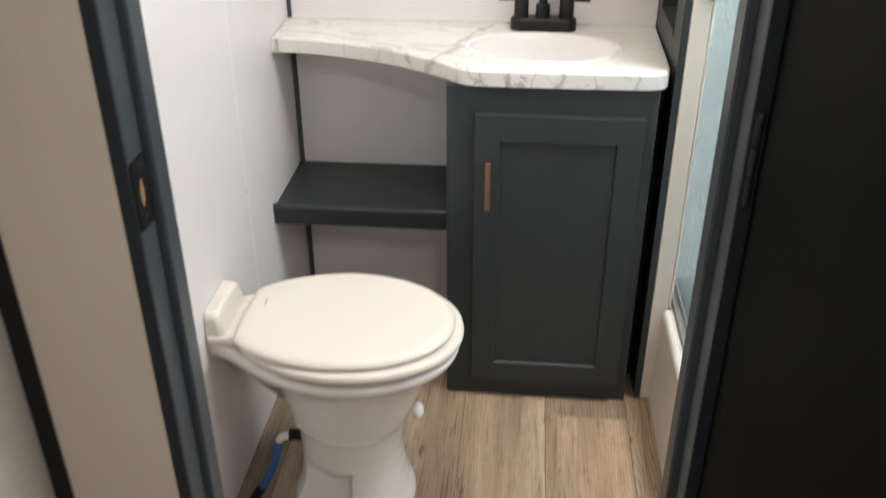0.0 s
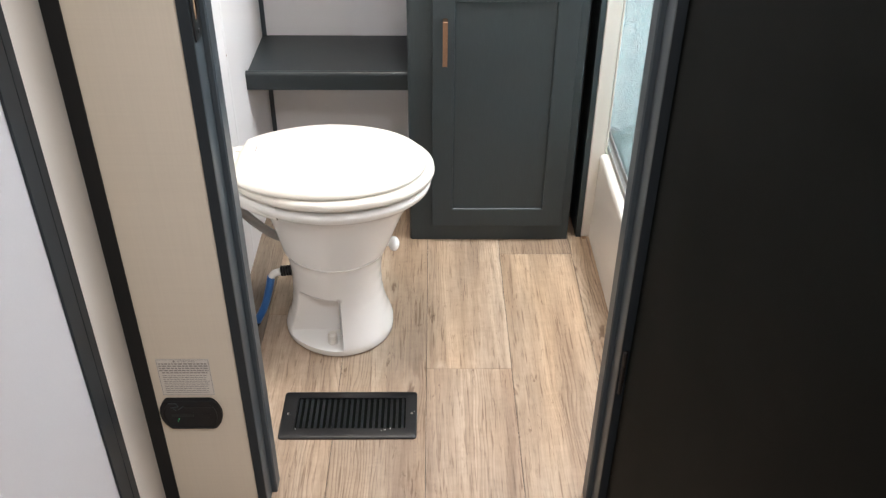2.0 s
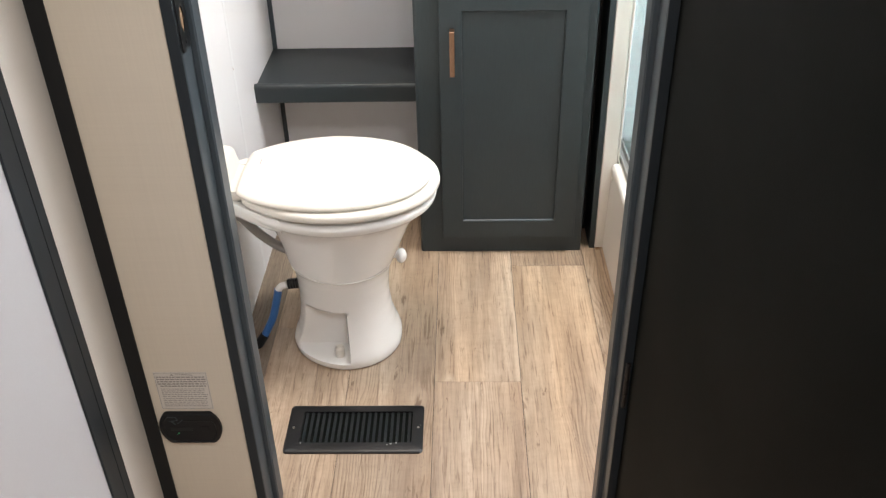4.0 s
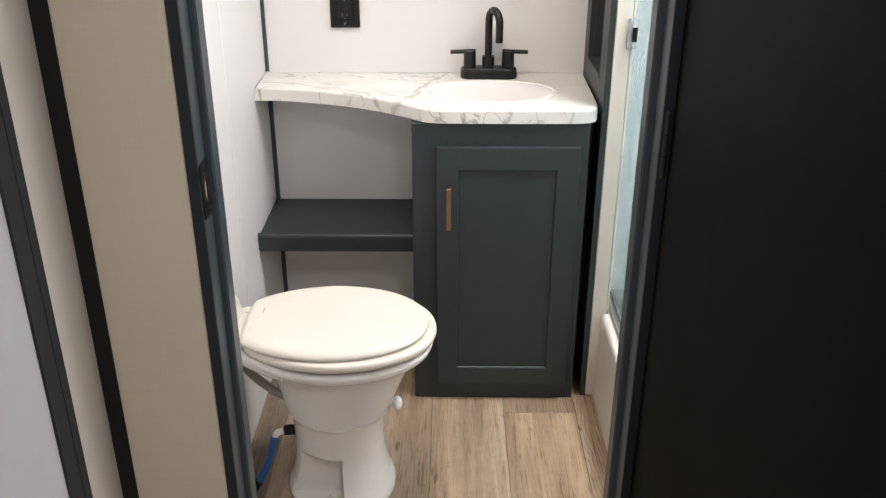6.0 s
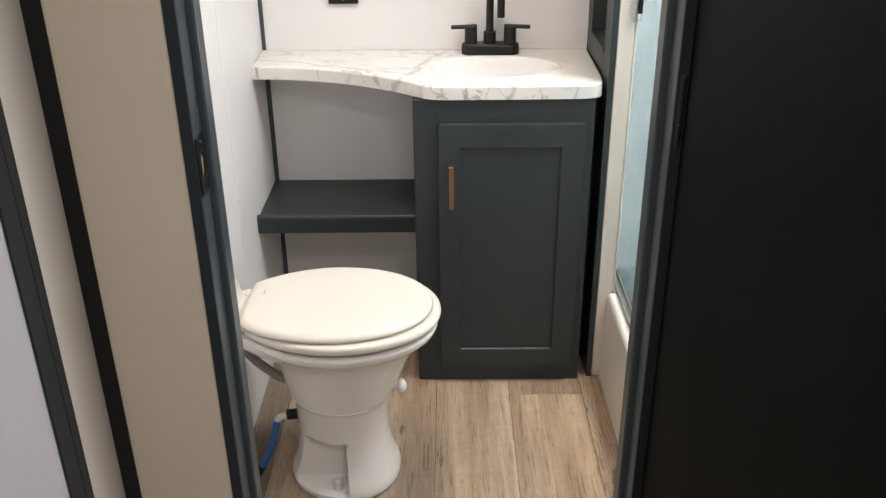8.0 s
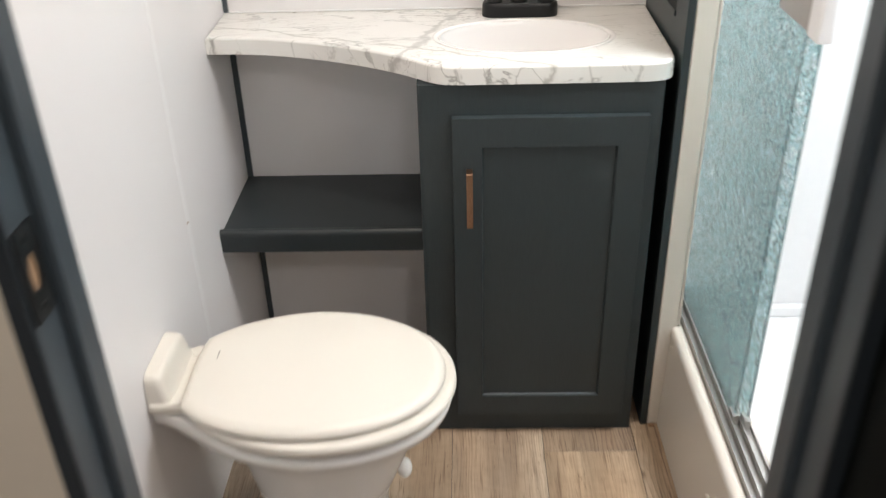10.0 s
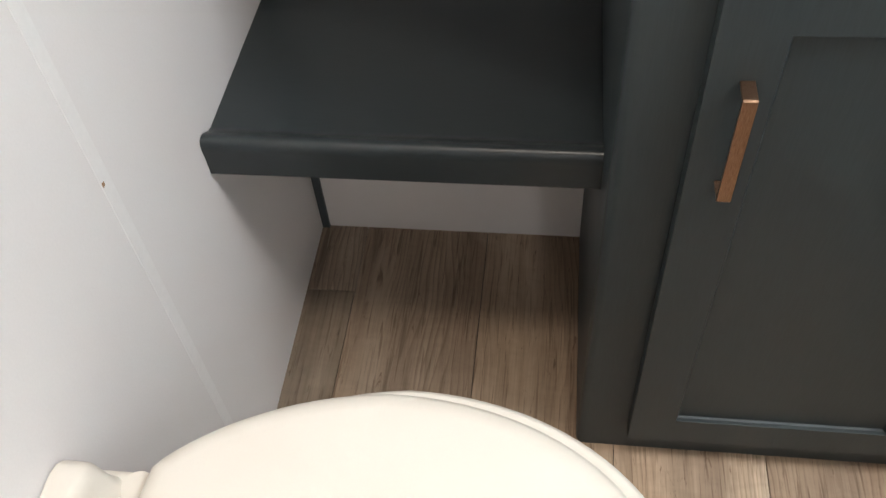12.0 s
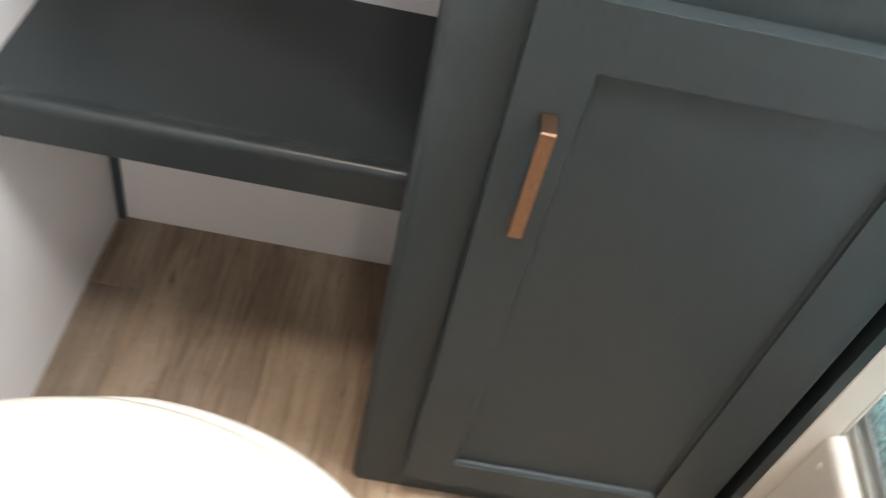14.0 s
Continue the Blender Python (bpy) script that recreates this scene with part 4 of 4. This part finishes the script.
def make_register():
    x0, x1, y0, y1 = -0.2965, -0.0065, 1.0445, 1.1830
    reg = thing("floor_register", ((x0 + x1) / 2, (y0 + y1) / 2, 0), "black metal floor register with slanted louvres, slightly scuffed", "floor vent")
    ix0, ix1, iy0, iy1 = x0 + 0.032, x1 - 0.024, y0 + 0.026, y1 - 0.022
    bm = bmesh.new()

    def ring(a0, a1, b0, b1, z, r):
        pts = []
        for cx, cy, st in ((a1 - r, b1 - r, 0), (a0 + r, b1 - r, 90), (a0 + r, b0 + r, 180), (a1 - r, b0 + r, 270)):
            pts += [(cx + r * math.cos(radians(st + 22.5 * k)), cy + r * math.sin(radians(st + 22.5 * k)), z) for k in range(5)]
        return [bm.verts.new(p) for p in pts]
    rings = [ring(x0, x1, y0, y1, 0.0002, 0.008), ring(x0, x1, y0, y1, 0.003, 0.008), ring(x0 + 0.005, x1 - 0.005, y0 + 0.005, y1 - 0.005, 0.0066, 0.006), ring(ix0, ix1, iy0, iy1, 0.0066, 0.003), ring(ix0, ix1, iy0, iy1, 0.0012, 0.003)]
    skin(bm, rings, close=False)
    part("frame", bm, BLACK_METAL, reg)
    # near-black plate: the shade between the louvres is put into its colour
    part("slot_shade_plate", boxes((ix0 - 0.002, ix1 + 0.002, iy0 - 0.002, iy1 + 0.002, 0.0003, 0.0011)), DOOR_BLACK, reg)
    count = 19
    step = (ix1 - ix0) / count
    for k in range(count):
        bm = bmesh.new()
        cx = ix0 + step * (k + 0.5)
        box(bm, -0.0030, 0.0030, iy0 + 0.0005, iy1 - 0.0005, -0.0004, 0.0004)
        bmesh.ops.transform(bm, matrix=pose(cx, 0, 0.0044, 0, 34, 0), verts=bm.verts)
        part("louvre", bm, BLACK_METAL, reg)
    for x in (x0 + 0.014, x1 - 0.011):
        bm = bmesh.new()
        rod(bm, (x, (y0 + y1) / 2, 0.0064), (x, (y0 + y1) / 2, 0.0076), 0.0032, 0.0024, 14)
        part("screw", bm, CHROME, reg)


make_register()
flakes = thing("paint_flakes", (-0.05, 1.06, 0.007), "small pale paint flakes on the black floor register", "debris")
for x, y, w, d in ((-0.262, 1.069, 0.003, 0.006), (-0.0735, 1.066, 0.006, 0.004), (-0.062, 1.069, 0.004, 0.006), (-0.081, 1.0635, 0.003, 0.003), (-0.0125, 1.119, 0.002, 0.004)):
    part("flake", boxes((x - w / 3, x + w / 3, y - d / 3, y + d / 3, 0.0067, 0.0073), bevel=0.0002), TUBE_GREY, flakes)

# ---------------------------------------------------------------- label and gas alarm on the tan wall


def make_label():
    y = DOORWALL
    x0, x1, z0, z1 = -0.4385, -0.3490, 0.2995, 0.3830
    lab = thing("warning_label", ((x0 + x1) / 2, y, z0), "cream printed warning label stuck on the tan wall", "label")
    part("sheet", boxes((x0, x1, y - 0.0009, y - 0.0003, z0, z1)), PAPER, lab)
    bm = boxes((x0 + 0.001, x1 - 0.001, y - 0.0012, y - 0.0010, z1 - 0.002, z1 - 0.0014), (x0 + 0.001, x1 - 0.001, y - 0.0012, y - 0.0010, z0 + 0.0014, z0 + 0.002), (x0 + 0.001, x0 + 0.0016, y - 0.0012, y - 0.0010, z0 + 0.0014, z1 - 0.0014), (x1 - 0.0016, x1 - 0.001, y - 0.0012, y - 0.0010, z0 + 0.0014, z1 - 0.0014))
    part("border", bm, INK, lab)
    rnd = random.Random(4)
    letters = bpy.data.curves.new("heading", "FONT")
    letters.body, letters.size, letters.extrude = "WARNING", 0.0062, 0.00004
    drawn = bpy.data.objects.new("heading", letters)
    scene.collection.objects.link(drawn)
    bm = bmesh.new()
    bm.from_mesh(drawn.to_mesh())
    bmesh.ops.transform(bm, matrix=pose(x0 + 0.036, y - 0.0011, z1 - 0.0072, 90, 0, 0), verts=bm.verts)
    drawn.to_mesh_clear()
    bpy.data.objects.remove(drawn)
    part("heading", bm, INK, lab)
    bm = bmesh.new()
    prism(bm, [(x0 + 0.028, z1 - 0.0072), (x0 + 0.0335, z1 - 0.0072), (x0 + 0.03075, z1 - 0.0026)], "y", y - 0.0012, y - 0.0010)
    part("warning_triangle", bm, INK, lab)
    for k in range(15):
        bold = k < 5
        z = z1 - 0.0108 - 0.0050 * k if bold else z1 - 0.0372 - 0.0043 * (k - 5)
        a, b = (x0 + 0.0035, x1 - 0.0035) if k < 4 else (x0 + 0.007, x1 - rnd.uniform(0.004, 0.010))
        tall = 0.0014 if bold else 0.0007
        bm = bmesh.new()
        while a < b:
            w = rnd.uniform(0.003, 0.008)
            box(bm, a, min(a + w, b), y - 0.0012, y - 0.0010, z - tall, z + tall)
            a += w + 0.0014
        part("text_line", bm, INK, lab)


make_label()


def make_alarm():
    y, cx, cz, w, h = DOORWALL, -0.3955, 0.2590, 0.054, 0.0375
    al = thing("gas_alarm", (cx, y, cz), "black oval gas alarm with a green light on the wall", "gas alarm")

    def oval(r, a):
        s, d = r
        c, q = math.cos(a), math.sin(a)
        return (cx + s * w * math.copysign(abs(c) ** 0.75, c), y - d, cz + s * h * max(-0.93, min(0.93, 1.22 * q)))
    part("bezel", loft([(1.0, 0.0003), (1.0, 0.006), (0.95, 0.0085), (0.86, 0.009), (0.83, 0.0072)], oval, 64), BLACK_PLASTIC, al)
    part("sounder_slot", boxes((cx - 0.034, cx + 0.004, y - 0.0079, y - 0.0068, cz - 0.0045, cz + 0.0040), bevel=0.0004), BLACK_METAL, al)
    part("face_rib", boxes((cx - 0.010, cx + 0.036, y - 0.0079, y - 0.0068, cz + 0.0165, cz + 0.0195), bevel=0.0004), BLACK_METAL, al)
    part("button", boxes((cx + 0.020, cx + 0.034, y - 0.0083, y - 0.0068, cz - 0.0070, cz + 0.0050), bevel=0.0008), BLACK_PLASTIC, al)
    bm = bmesh.new()
    for p, q in (((-0.036, 0.027), (-0.022, 0.027)), ((-0.022, 0.027), (-0.019, 0.020)), ((-0.019, 0.020), (-0.033, 0.017)), ((-0.029, 0.017), (-0.024, 0.010)), ((-0.020, 0.012), (-0.010, 0.021))):
        rod(bm, (cx + p[0], y - 0.0075, cz + p[1]), (cx + q[0], y - 0.0075, cz + q[1]), 0.0006, segments=8)
    part("emblem", bm, TRIM_GREY, al, "thin grey printed mark")
    bm = bmesh.new()
    rod(bm, (cx - 0.0215, y - 0.0068, cz - 0.0105), (cx - 0.0215, y - 0.0080, cz - 0.0105), 0.0009, 0.0008, 10)
    rod(bm, (cx - 0.0245, y - 0.0068, cz - 0.0150), (cx - 0.0245, y - 0.0080, cz - 0.0150), 0.0006, 0.0005, 10)
    part("indicator", bm, LED, al, "small green light")


make_alarm()

# ---------------------------------------------------------------- shower
PY0, PY1 = 0.895, 1.803


def make_shower_pan():
    pan = thing("shower_pan", (0.86, 1.5, 0), "white moulded shower pan with a rolled cream threshold", "shower pan")
    prof = [(0.4655, 0.0), (0.4655, 0.030), (0.4705, 0.225), (0.469, 0.245), (0.471, 0.256), (0.477, 0.2615), (0.486, 0.262), (0.492, 0.258), (0.494, 0.2525), (0.552, 0.2525), (0.560, 0.246), (0.566, 0.225), (0.575, 0.10), (0.60, 0.0)]
    bm = bmesh.new()
    prism(bm, prof[:], "y", PY0, PY1 + 0.0)
    prism(bm, [(max(x, 0.4880), z) for x, z in prof[2:]] + [(0.4880, 0.0)], "y", PY1 + 0.0002, 1.965)
    part("threshold", bm, CREAM, pan, smooth=60)
    part("tray", boxes((0.585, 1.245, PY0, BACK - 0.001, 0.0, 0.07), bevel=0.01), SHOWER_WHITE, pan)
    bm = bmesh.new()
    box(bm, 0.4625, 0.4715, PY0, 1.436, 0.020, 0.165, bevel=0.0022)
    part("access_cover", bm, CREAM, pan, "flat cream cover plate on the threshold face")
    for y, z in ((1.782, 0.227), (1.40, 0.192)):
        bm = bmesh.new()
        rod(bm, (0.4705, y, z), (0.4675, y, z), 0.0042, 0.003, 14)
        part("screw", bm, SEAT_PLASTIC, pan)


make_shower_pan()

crumbs = thing("wood_chip", (0.457, 1.80, 0), "small brown wood chip in the corner by the shower", "debris")
part("chip", boxes((0.445, 0.458, 1.793, 1.7985, 0.0003, 0.0045), bevel=0.0014), WOOD_RAW, crumbs)

surround = thing("shower_surround", (1.2, 1.5, 0.07), "bright white acrylic shower surround with a moulded ledge", "shower wall")
part("back_panel", boxes((1.225, 1.248, PY0 + 0.02, BACK - 0.022, 0.072, 1.98), bevel=0.004), SHOWER_WHITE, surround)
part("end_panel", boxes((0.5025, 1.224, BACK - 0.021, BACK - 0.002, 0.072, 1.98), bevel=0.004), SHOWER_WHITE, surround)
part("end_panel", boxes((0.60, 1.224, PY0 + 0.001, PY0 + 0.019, 0.072, 1.98), bevel=0.004), SHOWER_WHITE, surround)
part("tray_lip", boxes((0.60, 1.224, BACK - 0.045, BACK - 0.0215, 0.0705, 0.098), bevel=0.004), SHOWER_WHITE, surround)
part("tray_lip", boxes((1.200, 1.2245, PY0 + 0.022, BACK - 0.046, 0.0705, 0.098), bevel=0.004), SHOWER_WHITE, surround)

# cream upright that the shower door closes against
post = thing("trim_shower_post", (0.48, 1.82, 0), "cream moulded upright at the end of the shower", "trim", kind="structure")
bm = bmesh.new()
box(bm, 0.4425, 0.4820, 1.804, 1.880, 0.0, CEIL, bevel=0.004, steps=3)
box(bm, 0.4425, 0.4820, 2.090, BACK - 0.022, 0.0, CEIL)
box(bm, 0.4425, 0.4820, 1.8802, 2.0898, 0.0, 0.875)
box(bm, 0.4425, 0.4820, 1.8802, 2.0898, 1.555, CEIL)
box(bm, 0.4760, 0.4820, 1.8802, 2.0898, 0.8752, 1.5548)
part("upright", bm, CREAM, post)
bm = bmesh.new()
box(bm, 0.4825, 0.4875, 1.806, 1.830, 0.263, 1.88, bevel=0.0015)
part("seal", bm, CREAM, post)


def make_shower_door():
    door = thing("shower_door", (0.53, 1.65, 0.26), "sliding shower door of pale aqua obscure glass, pushed open", "shower door")
    rail = bmesh.new()
    for x in (0.4965, 0.5125, 0.5290, 0.5465):
        box(rail, x, x + 0.0022, PY0 + 0.002, 1.962, 0.2527, 0.2690 if x < 0.54 else 0.2620)
    box(rail, 0.4965, 0.5487, PY0 + 0.002, 1.962, 0.2526, 0.2552)
    part("bottom_track", rail, ALUMINIUM, door, "satin aluminium double track")
    part("top_track", boxes((0.4965, 0.5487, PY0 + 0.002, 1.962, 1.86, 1.90)), ALUMINIUM, door)
    for x, y0 in ((0.5190, 1.515), (0.5360, 1.500)):
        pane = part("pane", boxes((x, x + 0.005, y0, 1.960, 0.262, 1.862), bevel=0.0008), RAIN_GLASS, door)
        pane.visible_shadow = False
        bm = bmesh.new()
        box(bm, x - 0.004, x + 0.009, y0 - 0.004, y0 + 0.022, 0.2575, 0.278, bevel=0.0015)
        part("roller_guide", bm, ALUMINIUM, pane)
    bm = bmesh.new()
    box(bm, 0.5070, 0.5180, 1.48, 1.60, 0.972, 1.16, bevel=0.004, steps=3)
    pull = part("pull", bm, TUBE_GREY, door, "grey and white moulded pull")
    part("pull_cap", boxes((0.5060, 0.5260, 1.435, 1.4795, 0.968, 1.162), bevel=0.004), SHOWER_WHITE, pull)


make_shower_door()


def make_bumper():
    b = thing("door_bumper", (0.485, 1.80, 1.01), "clear plastic door catch with a black rubber pad", "door catch")
    part("holder", boxes((0.470, 0.4935, 1.7935, 1.8035, 0.975, 1.045), bevel=0.002), CLEAR, b)
    part("pad", boxes((0.481, 0.4925, 1.787, 1.7932, 0.992, 1.025), bevel=0.0015), BLACK_PLASTIC, b)


make_bumper()

# ceiling fixture over the toilet
lamp = thing("ceiling_light", (-0.06, 1.44, CEIL), "small square flush ceiling light", "ceiling light")
part("housing", boxes((-0.17, 0.05, 1.33, 1.55, CEIL - 0.03, CEIL - 0.0005), bevel=0.006), CEIL_WHITE, lamp)

# unseen housing, added to go with the hall fill lamp
lamp = thing("ceiling_light", (0.40, -0.25, CEIL), "added square housing, out of view, for the hall fill lamp", "ceiling light")
part("housing", boxes((0.24, 0.56, -0.41, -0.09, CEIL - 0.03, CEIL - 0.0005), bevel=0.006), CEIL_WHITE, lamp)

# ---------------------------------------------------------------- floor planks
SLOPE, WIDE, X0 = 0.003, 0.1955, 0.0135
JOINTS = {-3: (0.82, 2.02), -2: (0.24, 1.459), -1: (-0.62, 0.58), 0: (0.05, 1.262), 1: (0.52, 1.72), 2: (-0.3, 0.9), 3: (0.3, 1.5), 4: (-0.1, 1.1), 5: (0.6, 1.8), -4: (-0.2, 1.0)}
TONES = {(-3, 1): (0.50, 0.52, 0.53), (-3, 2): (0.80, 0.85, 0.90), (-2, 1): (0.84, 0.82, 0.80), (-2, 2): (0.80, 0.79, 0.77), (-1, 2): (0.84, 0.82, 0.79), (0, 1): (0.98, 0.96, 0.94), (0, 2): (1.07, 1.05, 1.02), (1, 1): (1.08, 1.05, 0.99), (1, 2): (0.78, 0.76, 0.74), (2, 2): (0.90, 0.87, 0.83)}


def seam(k, y):
    return X0 + SLOPE * (y - 1.25) + WIDE * k


tone_rnd = random.Random(11)
for k in range(-4, 7):
    cuts = [-1.74, *JOINTS.get(k, (0.2, 1.4)), 2.2]
    for i, (ya, yb) in enumerate(zip(cuts, cuts[1:])):
        gap = 0.0005
        corner = [(seam(k, ya) + gap, ya + gap), (seam(k + 1, ya) - gap, ya + gap), (seam(k + 1, yb) - gap, yb - gap), (seam(k, yb) + gap, yb - gap)]
        corner = [(max(-0.61, min(1.33, x)), y) for x, y in corner]
        if corner[1][0] - corner[0][0] < 0.01:
            continue
        bm = bmesh.new()
        mid = Vector((sum(c[0] for c in corner) / 4, sum(c[1] for c in corner) / 4))
        inner = [tuple(Vector(c) + (mid - Vector(c)).normalized() * 0.0012) for c in corner]
        rings = [[bm.verts.new((x, y, z)) for x, y in ring] for ring, z in ((corner, -0.0035), (corner, -0.0006), (inner, 0.0))]
        skin(bm, rings)
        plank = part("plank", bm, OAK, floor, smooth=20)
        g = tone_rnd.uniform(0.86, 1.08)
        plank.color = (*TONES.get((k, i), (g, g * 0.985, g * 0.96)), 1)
